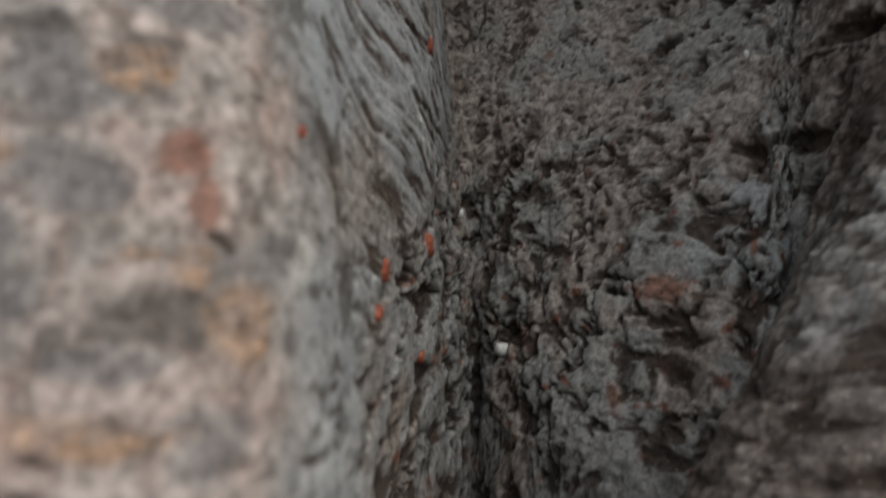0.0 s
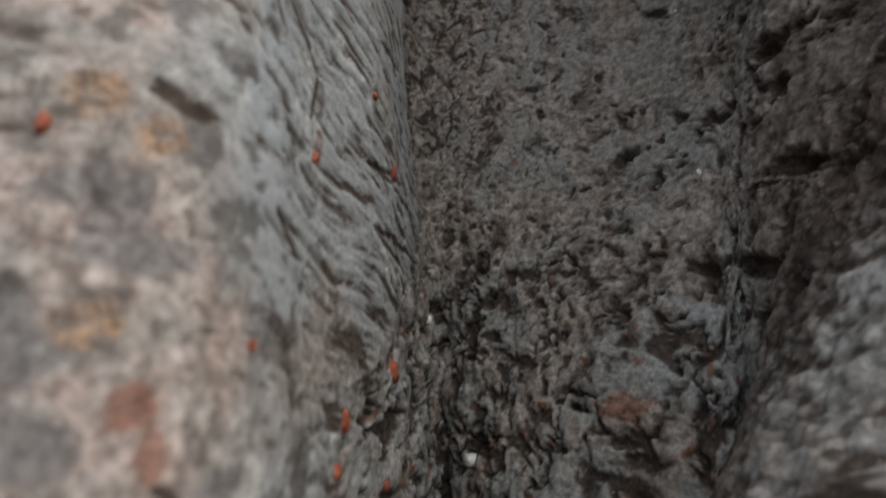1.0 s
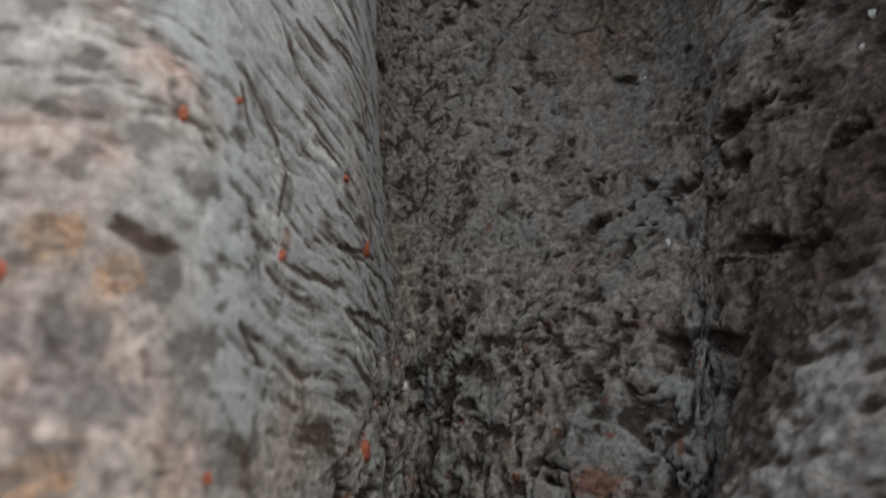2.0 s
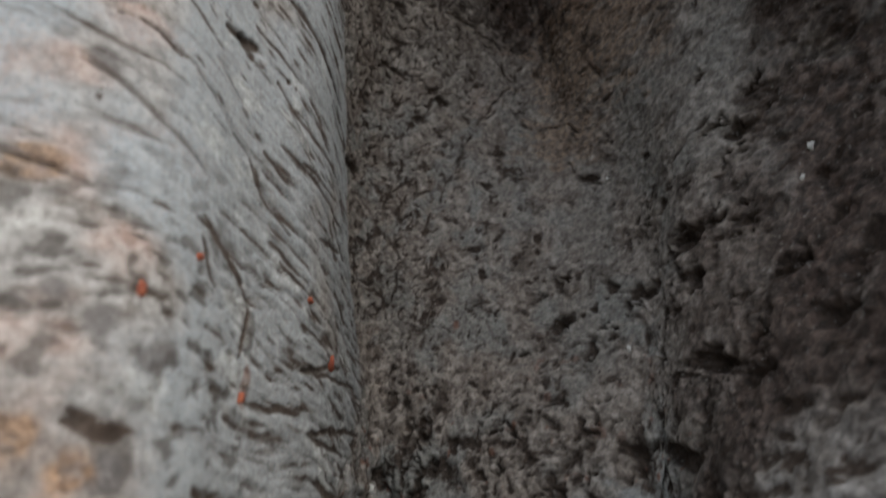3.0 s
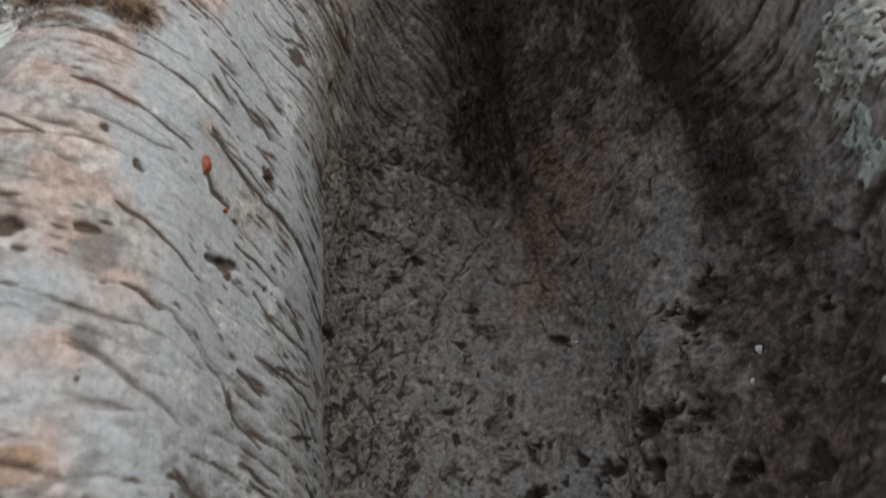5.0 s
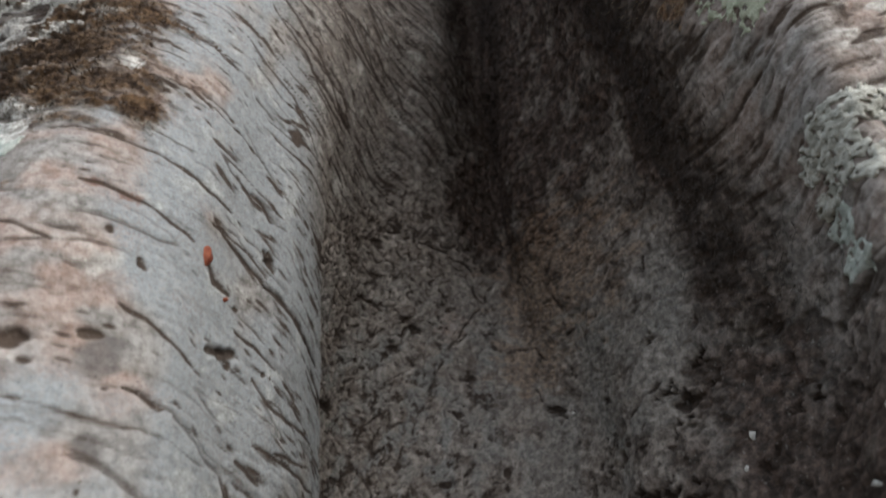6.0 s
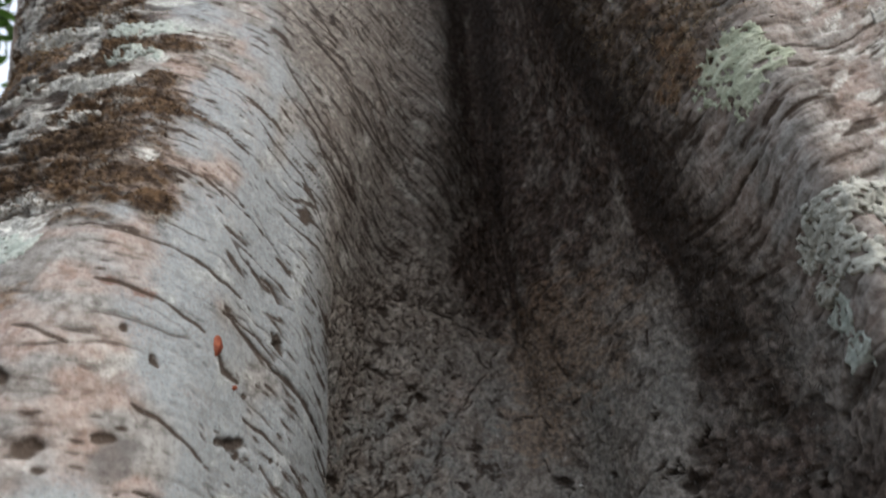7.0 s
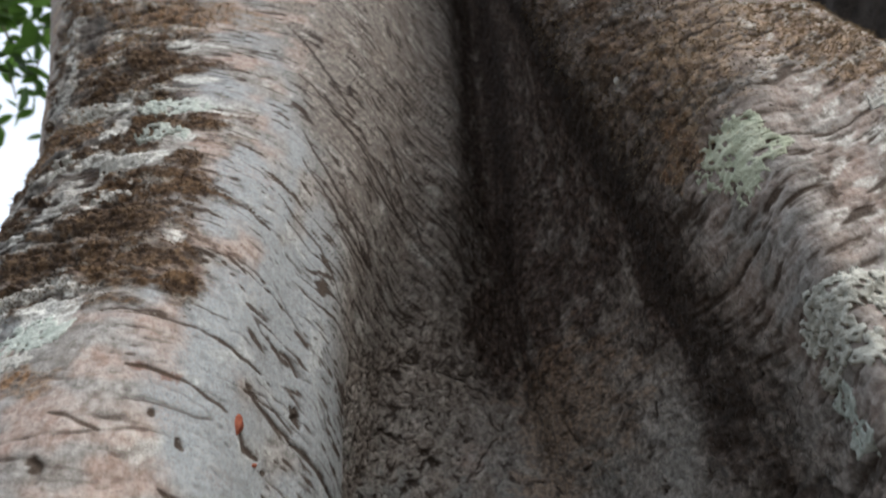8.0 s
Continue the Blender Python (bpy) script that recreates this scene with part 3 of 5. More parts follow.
# pits: many small ones, fewer large ones towards the shaded side
f1, f2, own = cells(wx * 40, wz * 46, 28)
size = 0.14 + 0.26 * (own * 7 % 1)
pits = (1 - ramp(f1 + 0.22 * rough, 0.0, size)) * ramp(own, 0.62, 0.95) * (0.4 + 0.6 * ramp(wob, -0.2, 0.3)) * (1 - 0.6 * ramp(Z, 1.50, 1.62))
f1, f2, own = cells(wx * 19 + 0.3 * rough, wz * 22 + 0.3 * rough, 30)
size = 0.14 + 0.26 * (own * 5 % 1)
holes = (1 - ramp(f1 + 0.10 * rough, 0.1 * size, size)) * ramp(own, 0.45, 0.7) * ramp(S, 0.12, 0.36) * mid
# joints between the lumps low down
f1, f2, own = cells(wx * 19 + 0.9 * chunk, wz * 23 + 0.9 * chunk, 26)
net = (1 - ramp(f2 - f1 + 0.10 * rough, 0.0, 0.26)) * ramp(fbm(S * 15, Z * 15, 48, 2), -0.10, 0.26)
sunk = ramp(-chunk, 0.15, 0.42)
# winding wrinkles beside the edge of the lobe
worm = (1 - ramp(np.abs(fbm(wx * 52, wz * 44, 49, 2)), 0.0, 0.10)) * (1 - ramp(S + 0.05 * wob, 0.06, 0.17)) * ramp(Z, 1.36, 1.44) * (1 - ramp(Z, 1.92, 2.05))
bulge += hollow * (0.0025 * rough * (1 - 0.45 * calm) * (1 - 0.25 * low) - 0.0018 * joint * some - 0.0030 * pits - 0.0095 * holes - 0.0016 * worm - low * (0.009 * net + 0.003 * sunk) + low * 0.0055 * chunk + 0.006 * fbm(S * 17, Z * 17, 29, 2) * (0.4 + 0.6 * low))
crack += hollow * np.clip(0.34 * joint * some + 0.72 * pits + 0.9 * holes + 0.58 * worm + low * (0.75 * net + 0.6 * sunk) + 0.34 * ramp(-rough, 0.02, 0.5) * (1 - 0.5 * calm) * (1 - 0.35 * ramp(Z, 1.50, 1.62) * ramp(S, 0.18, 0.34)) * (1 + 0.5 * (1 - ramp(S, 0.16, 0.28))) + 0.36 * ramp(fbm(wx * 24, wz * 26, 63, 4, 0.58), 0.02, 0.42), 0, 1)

# the far lobe: deep slanting wrinkles, flaky
n3 = grain(S * 10, WR * 84, 31) + 0.55 * grain(S * 24, WR * 150, 32)
g3 = ramp(n3, 0.22, 0.50)
n4 = fbm(S * 26, WR * 85, 33, 3, 0.6)
fuzz = ramp(Z + 0.06 * wob, 1.93, 2.03) * ramp(S, 0.61, 0.68) * (1 - ramp(S + 0.04 * wob, 0.75, 0.82))
bulge += right * (-0.0020 * g3 * (1 - 0.85 * fuzz) + 0.0026 * n4 + 0.002 * grain(S * 9, WR * 30, 34)) + 0.005 * fuzz * fbm(S * 90, Z * 55, 35, 3, 0.65)
foot = right * (1 - ramp(Z, 1.30, 1.42))
knob = fbm(S * 34, Z * 42, 37, 4, 0.6)
bulge += 0.0045 * foot * knob
crack += 0.4 * foot * ramp(-knob, 0.10, 0.40)
crack += right * np.clip(0.8 * g3 * (0.5 + 0.5 * ramp(S, 0.74, 0.82)) * (1 - 0.85 * fuzz) + 0.40 * ramp(-n4, 0.08, 0.40) + 0.30 * ramp(fbm(S * 14, WR * 40, 64, 4, 0.6), 0.0, 0.35), 0, 1)

# the smooth lobe ends in an edge that stands proud of the hollow
past = S - edge_wob
bulge += -0.010 * ramp(past, -0.002, 0.012) * (1 - ramp(past, 0.02, 0.12)) * ramp(Z, 1.3, 1.5) * (1 - ramp(Z, 1.85, 2.0))


def window(s0, z0, rs, rz):
    a, b = np.searchsorted(S_ALL, (s0 - rs, s0 + rs))
    c, d = np.searchsorted(Z_ALL, (z0 - rz, z0 + rz))
    return slice(c, d + 1), slice(a, b + 1)


def stroke(s0, z0, s1, z1, s2, z2, wide, depth=0.8, dark=1.0, stray=1.0, broken=0.0):
    """A crack through three places that thins out at its ends."""
    k = window((s0 + s1 + s2) / 3, (z0 + z1 + z2) / 3, max(s0, s1, s2) - min(s0, s1, s2) + 0.03, max(z0, z1, z2) - min(z0, z1, z2) + 0.03)
    s, z = S[k], Z[k]
    s = s + 0.25 * wide * grain(S[k] * 70, Z[k] * 70, 41) + stray * 0.004 * grain(S[k] * 40, Z[k] * 40, 42)
    z = z + 0.3 * wide * grain(S[k] * 70, Z[k] * 70, 43) + stray * 0.005 * grain(S[k] * 35, Z[k] * 35, 44)
    best, along = np.full(s.shape, 9.0), np.zeros(s.shape)
    for n, (pa, pb) in enumerate((((s0, z0), (s1, z1)), ((s1, z1), (s2, z2)))):
        ax, az = pb[0] - pa[0], pb[1] - pa[1]
        f = np.clip(((s - pa[0]) * ax + (z - pa[1]) * az) / (ax * ax + az * az + 1e-12), 0, 1)
        d = np.hypot(s - pa[0] - f * ax, z - pa[1] - f * az)
        along = np.where(d < best, (n + f) / 2, along)
        best = np.minimum(best, d)
    half = 0.5 * wide * (0.35 + 0.65 * np.sqrt(np.clip(4 * along * (1 - along), 0, 1)))
    half = half * (1 + 1.4 * broken * grain(S[k] * 60, Z[k] * 60, 53))
    g = (1 - ramp(best, 0.1 * half, 1.55 * half)) * (1 - broken * (1 - ramp(grain(S[k] * 42, Z[k] * 42, 50), -0.30, 0.15)))
    bulge[k] -= depth * wide * g
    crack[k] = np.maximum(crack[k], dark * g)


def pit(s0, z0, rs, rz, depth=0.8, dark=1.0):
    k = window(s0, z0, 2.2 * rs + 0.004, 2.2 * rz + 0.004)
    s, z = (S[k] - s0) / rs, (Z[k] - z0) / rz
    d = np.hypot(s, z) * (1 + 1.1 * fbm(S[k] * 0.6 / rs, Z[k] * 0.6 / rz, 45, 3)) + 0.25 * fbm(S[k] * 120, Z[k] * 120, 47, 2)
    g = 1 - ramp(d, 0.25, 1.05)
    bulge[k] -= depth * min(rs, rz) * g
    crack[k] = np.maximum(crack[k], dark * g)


def stain(s0, z0, rs, rz, soft=0.35, ragged=0.9, across=60, stretch=0.4):
    """How strongly a stain with a ragged rim covers the bark."""
    m = np.zeros_like(S)
    k = window(s0, z0, 2 * rs + 0.02, 2 * rz + 0.02)
    d = np.hypot((S[k] - s0) / rs, (Z[k] - z0) / rz) + ragged * fbm(S[k] * across * stretch, Z[k] * across, 46, 4, 0.6)
    m[k] = 1 - ramp(d, 1 - soft, 1 + soft)
    return m


for row in WRINKLES_HIGH + WRINKLES_MIDDLE + WRINKLES_LOW_ONE + WRINKLES_LOW_TWO + WRINKLES_MORE + WRINKLES_LONG + NOSE_SLITS:
    stroke(*row[:6], min(max(row[6] * 1.2, 0.0042), 0.0062), 0.26, 0.5 if row[6] < 0.003 else 0.85, 0.8)
for row in WRINKLES_BOLD_ONE + WRINKLES_BOLD_TWO:
    stroke(*row[:6], row[6] * 1.15, 0.3, 0.95, 0.8, 0.25)
for row in FISSURES + FISSURES_FINE_ONE + FISSURES_FINE_TWO:
    stroke(*row[:6], row[6] * 1.25, 0.5, 0.8, 2.2, 0.75)
for row in HOLES_UPPER + HOLES_LOWER:
    pit(row[0], row[1], row[2] * 0.8, row[3] * 0.8)
for row in DARK_PITS + PITS_MORE:
    pit(row[0], row[1], row[2], row[3], 0.7)
for row in SMALL_HOLES:
    pit(row[0], row[1], row[2] * 0.75, row[3] * 0.75, 0.5)

brown, ochre, pink, grey_spot, white, nose_rust = (np.zeros_like(S) for _ in range(6))
for kind, s0, z0, rs, rz in PATCHES_ONE + PATCHES_TWO:
    m = stain(s0, z0, rs * 0.9, rz * 0.9, 0.3, 0.6 if kind == "brown" else 0.9)
    if kind == "brown":
        brown = np.maximum(brown, m)
    elif kind == "ochre":
        ochre = np.maximum(ochre, (0.5 if 0 < s0 < 0.6 else 0.7 if z0 < 1.5 else 0.9) * m)
    elif kind == "white":
        white = np.maximum(white, m)
    else:
        pink = np.maximum(pink, 0.4 * m)
for s0, z0, rs, rz in GREY_SPOTS:
    grey_spot = np.maximum(grey_spot, 0.9 * stain(s0, z0, rs, rz, 0.3, 0.6, 70))
for s0, z0, rs, rz in BLOTS:
    blot = np.maximum(blot, 0.9 * stain(s0, z0, rs, rz, 0.35, 0.75, 70))
for kind, s0, z0, rs, rz in NOSE_MARKS_ONE + NOSE_MARKS_TWO:
    m = stain(s0, z0, rs * 1.2, rz * 1.15, 0.25, 0.5, 55, 1.5)
    if kind == "ochre":
        ochre = np.maximum(ochre, 0.85 * m)
    elif kind == "rust":
        nose_rust = np.maximum(nose_rust, 0.85 * m)
    elif kind == "grey":
        grey_spot = np.maximum(grey_spot, 0.92 * m)
    else:
        blot = np.maximum(blot, 0.92 * m)
lobe_front = ramp(-S - 0.05 * (1 - ramp(Z, 1.30, 1.42)), 0.28, 0.37)
pink = np.maximum(pink, left * lobe_front * ramp(fbm(S * 13, W * 22, 51, 3) + 0.1 * nose, -0.12, 0.25))
pink = np.maximum(pink, 0.7 * nose * ramp(fbm(S * 60, Z * 30, 38, 3), -0.25, 0.15))
pink = np.maximum(pink, 0.55 * right * ramp(S, 0.63, 0.68) * ramp(Z, 1.52, 1.62) * ramp(fbm(S * 16, WR * 34, 66, 3), -0.3, 0.1))
pink = np.maximum(pink, 0.9 * ramp(S, 0.74, 0.86) * ramp(fbm(S * 10, WR * 30, 52, 3), -0.3, 0.2))
mint = left * ramp(fbm(S * 9, Z * 7, 53, 3) + 0.5 * ramp(S, -0.42, -0.30), -0.05, 0.35)
mint *= 1 - 0.75 * nose
mint = np.maximum(mint, hollow * (0.35 + 0.6 * low) * ramp(fbm(S * 11, Z * 9, 54, 3) + 0.22 * low, 0.08, 0.30))
mint = np.maximum(mint, stain(0.515, 1.66, 0.05, 0.10, 0.4, 0.6, 25) * 0.3)
mint = np.maximum(mint, 0.85 * hollow * stain(0.20, 1.425, 0.24, 0.05, 0.4, 0.9, 30) * ramp(fbm(S * 16, Z * 16, 40, 3), -0.2, 0.15))
mint = np.maximum(mint, 0.75 * hollow * (1 - ramp(S + 0.1 * wob, 0.16, 0.34)) * ramp(Z, 1.40, 1.48) * (1 - ramp(Z, 1.78, 1.90)) * ramp(fbm(S * 20, Z * 18, 95, 4, 0.6), -0.05, 0.25))
mint = np.maximum(mint, 0.6 * hollow * ramp(S, 0.34, 0.42) * ramp(Z, 1.46, 1.54) * (1 - ramp(Z, 1.72, 1.82)) * ramp(fbm(S * 14, Z * 12, 96, 3), -0.1, 0.2))
crusted = np.maximum(hollow * (1 - ramp(S + 0.04 * wob, -0.03, 0.05)) * (1 - ramp(Z + 0.04 * wob, 1.24, 1.32)), stain(0.40, 1.205, 0.075, 0.055, 0.3, 0.8, 30, 0.8)) * ramp(fbm(S * 26, Z * 26, 88, 3), -0.35, 0.15)
mint = np.maximum(mint, 0.9 * crusted)
mint *= 1 - 0.85 * ramp(S, 0.42, 0.50) * (1 - ramp(Z, 1.46, 1.56)) * ramp(Z, 1.22, 1.30)
# the outer bark high on the lobe: ridges of moss, white crust and ochre
outer = ramp(-S + 0.03 * wob, 0.45, 0.52) * ramp(Z + 0.05 * wob, 1.72, 1.80)
band = fbm(S * 6, W * 22, 71, 4, 0.6)
brown = np.maximum(brown, 0.95 * outer * ramp(band, 0.05, 0.16))
brown = np.maximum(brown, 0.62 * fuzz * ramp(fbm(S * 30, Z * 22, 36, 3, 0.6), -0.15, 0.15))
crust = 0.8 * outer * ramp(fbm(S * 15, W * 42, 72, 4, 0.6) - 0.7 * band, 0.14, 0.26)
brown = brown * (1 - white) * (1 - 0.9 * ochre)
ochre = ochre * (1 - white)
crust = np.maximum(crust, white)
crust = np.maximum(crust, 0.3 * left * (1 - nose) * ramp(fbm(S * 16, W * 24, 76, 4, 0.6), 0.30, 0.5))
crust = np.maximum(crust, 0.7 * right * ramp(S, 0.76, 0.86) * ramp(Z, 1.7, 1.85) * ramp(fbm(S * 20, WR * 50, 77, 3, 0.6), 0.1, 0.35))
ochre = np.maximum(ochre, outer * 0.8 * ramp(Z, 1.9, 2.15) * ramp(fbm(S * 13, W * 30, 73, 3), 0.08, 0.3))
ochre = np.maximum(ochre, right * 0.75 * ramp(Z + 0.1 * wob, 2.00, 2.10) * ramp(S, 0.66, 0.72) * ramp(fbm(S * 18, WR * 26, 78, 3), -0.25, 0.15))
for kind, s0, z0, rs, rz in OUTER_MARKS_ONE + OUTER_MARKS_TWO:
    m = stain(s0, z0, rs, rz, 0.22, 0.55, 48, 0.6)
    brown, ochre, crust, pink = brown * (1 - m), ochre * (1 - m), crust * (1 - m), pink * (1 - 0.7 * m)
    if kind == "brown":
        brown = np.maximum(brown, 0.95 * m)
    elif kind == "ochre":
        ochre = np.maximum(ochre, m)
    elif kind == "dark":
        blot = np.maximum(blot, 0.9 * m)
    else:
        crust = np.maximum(crust, (0.95 if kind == "white" else 0.55) * m)
layer = fbm(S * 11, W * 40, 74, 4, 0.6)
for row in TAN_MARKS:
    ochre = np.maximum(ochre, 0.9 * stain(*row, 0.35, 0.9, 60, 1.0))
bulge += outer * 0.010 * layer
crack += 0.75 * outer * ramp(-layer, 0.10, 0.34)
rust = hollow * low * ramp(fbm(S * 45, Z * 55, 75, 3), 0.40, 0.52)
rust = np.maximum(rust, nose_rust)
for s0, z0, rs, rz in RUST:
    rust = np.maximum(rust, 0.8 * stain(s0, z0, rs, rz, 0.45, 1.1, 90, 1.0))
# black staining and brown bark, with the shade of the folds put in too
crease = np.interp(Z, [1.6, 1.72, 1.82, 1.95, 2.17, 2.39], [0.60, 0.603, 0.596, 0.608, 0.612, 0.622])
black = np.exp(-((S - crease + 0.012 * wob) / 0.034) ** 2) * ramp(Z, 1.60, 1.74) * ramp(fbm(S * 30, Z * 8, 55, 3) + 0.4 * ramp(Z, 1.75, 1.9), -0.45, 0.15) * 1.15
# the deep fold: its shade is painted into the colour, black and brown
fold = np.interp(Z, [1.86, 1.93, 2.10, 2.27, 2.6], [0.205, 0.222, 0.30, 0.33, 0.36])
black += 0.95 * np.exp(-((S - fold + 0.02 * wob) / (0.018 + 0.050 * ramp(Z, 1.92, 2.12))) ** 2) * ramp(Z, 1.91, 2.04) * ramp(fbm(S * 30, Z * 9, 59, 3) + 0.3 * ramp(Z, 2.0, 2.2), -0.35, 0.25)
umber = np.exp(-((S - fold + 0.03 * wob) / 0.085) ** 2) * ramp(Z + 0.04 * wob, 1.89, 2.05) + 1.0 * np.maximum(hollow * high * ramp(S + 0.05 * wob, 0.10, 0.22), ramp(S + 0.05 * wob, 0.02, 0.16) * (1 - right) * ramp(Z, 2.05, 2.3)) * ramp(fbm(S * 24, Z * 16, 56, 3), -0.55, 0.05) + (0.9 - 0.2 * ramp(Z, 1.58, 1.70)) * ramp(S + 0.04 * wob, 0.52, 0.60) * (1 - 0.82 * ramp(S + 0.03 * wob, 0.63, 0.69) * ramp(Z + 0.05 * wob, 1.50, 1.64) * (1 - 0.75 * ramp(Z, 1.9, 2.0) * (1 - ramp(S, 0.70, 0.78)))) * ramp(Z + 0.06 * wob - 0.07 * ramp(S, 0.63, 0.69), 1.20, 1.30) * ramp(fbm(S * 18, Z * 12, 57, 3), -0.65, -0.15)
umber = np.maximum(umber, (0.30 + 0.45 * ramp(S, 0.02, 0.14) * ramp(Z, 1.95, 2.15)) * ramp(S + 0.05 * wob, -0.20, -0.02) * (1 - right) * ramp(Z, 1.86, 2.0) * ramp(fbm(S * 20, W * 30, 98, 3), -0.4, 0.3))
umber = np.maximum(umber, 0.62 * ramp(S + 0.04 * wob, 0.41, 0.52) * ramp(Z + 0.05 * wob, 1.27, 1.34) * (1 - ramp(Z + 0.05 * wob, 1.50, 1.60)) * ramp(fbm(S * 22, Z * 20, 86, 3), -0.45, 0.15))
# the foot of the far lobe: its shade put into the colour as umber
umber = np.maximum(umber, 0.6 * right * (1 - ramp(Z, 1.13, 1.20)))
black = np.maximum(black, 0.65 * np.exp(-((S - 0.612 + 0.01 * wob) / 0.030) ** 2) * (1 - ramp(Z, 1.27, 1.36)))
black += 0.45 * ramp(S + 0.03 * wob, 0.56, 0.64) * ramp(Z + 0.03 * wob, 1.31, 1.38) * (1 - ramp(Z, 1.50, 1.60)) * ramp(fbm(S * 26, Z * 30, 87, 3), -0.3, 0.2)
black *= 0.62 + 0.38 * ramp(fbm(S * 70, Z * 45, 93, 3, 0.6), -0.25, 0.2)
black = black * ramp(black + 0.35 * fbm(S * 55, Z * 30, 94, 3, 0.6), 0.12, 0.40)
shaggy = np.clip(umber + black, 0, 1) * ramp(S, 0.0, 0.15) * ramp(Z, 1.45, 1.6)
flake = fbm(S * 75 + 0.6 * wob, Z * 48, 99, 4, 0.62)
bulge += 0.0042 * shaggy * flake
crack += 0.55 * shaggy * ramp(-flake, 0.0, 0.35)
# brown moss stands up in small tufts
tuft = fbm(S * 130, Z * 200, 58, 3, 0.65)
bulge += brown * (0.002 + 0.0042 * tuft) + ochre * 0.003 * tuft
crack *= 1 - 0.7 * brown
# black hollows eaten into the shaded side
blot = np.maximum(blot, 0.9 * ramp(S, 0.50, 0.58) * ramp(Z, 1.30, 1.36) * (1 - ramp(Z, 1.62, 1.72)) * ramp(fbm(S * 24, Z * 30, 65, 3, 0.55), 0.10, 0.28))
bulge -= 0.004 * ramp(S, 0.50, 0.58) * ramp(Z, 1.30, 1.36) * (1 - ramp(Z, 1.62, 1.72)) * ramp(fbm(S * 24, Z * 30, 65, 3, 0.55), 0.10, 0.30)
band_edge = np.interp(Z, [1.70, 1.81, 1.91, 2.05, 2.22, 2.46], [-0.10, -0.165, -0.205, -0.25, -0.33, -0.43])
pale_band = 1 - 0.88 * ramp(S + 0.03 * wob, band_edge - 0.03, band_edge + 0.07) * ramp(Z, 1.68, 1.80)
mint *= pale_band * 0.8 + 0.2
# pale is thinned low down: shade towards the ground put into the colour
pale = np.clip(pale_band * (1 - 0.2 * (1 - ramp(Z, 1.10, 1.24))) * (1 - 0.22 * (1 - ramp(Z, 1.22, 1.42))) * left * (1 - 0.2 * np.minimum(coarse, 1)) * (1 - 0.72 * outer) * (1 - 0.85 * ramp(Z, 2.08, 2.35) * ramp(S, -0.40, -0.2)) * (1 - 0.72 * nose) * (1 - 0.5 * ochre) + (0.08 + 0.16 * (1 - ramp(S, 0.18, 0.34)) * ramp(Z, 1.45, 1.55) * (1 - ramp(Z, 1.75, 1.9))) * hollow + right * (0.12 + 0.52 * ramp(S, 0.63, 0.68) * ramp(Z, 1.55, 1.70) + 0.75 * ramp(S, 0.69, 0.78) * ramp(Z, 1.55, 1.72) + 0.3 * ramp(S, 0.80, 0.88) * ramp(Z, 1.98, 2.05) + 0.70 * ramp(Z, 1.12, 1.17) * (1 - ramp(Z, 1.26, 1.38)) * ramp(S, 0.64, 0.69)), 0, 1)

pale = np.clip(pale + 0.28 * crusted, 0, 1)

PLACES = BASE + NORMAL * bulge[..., None]
# ---- materials ----


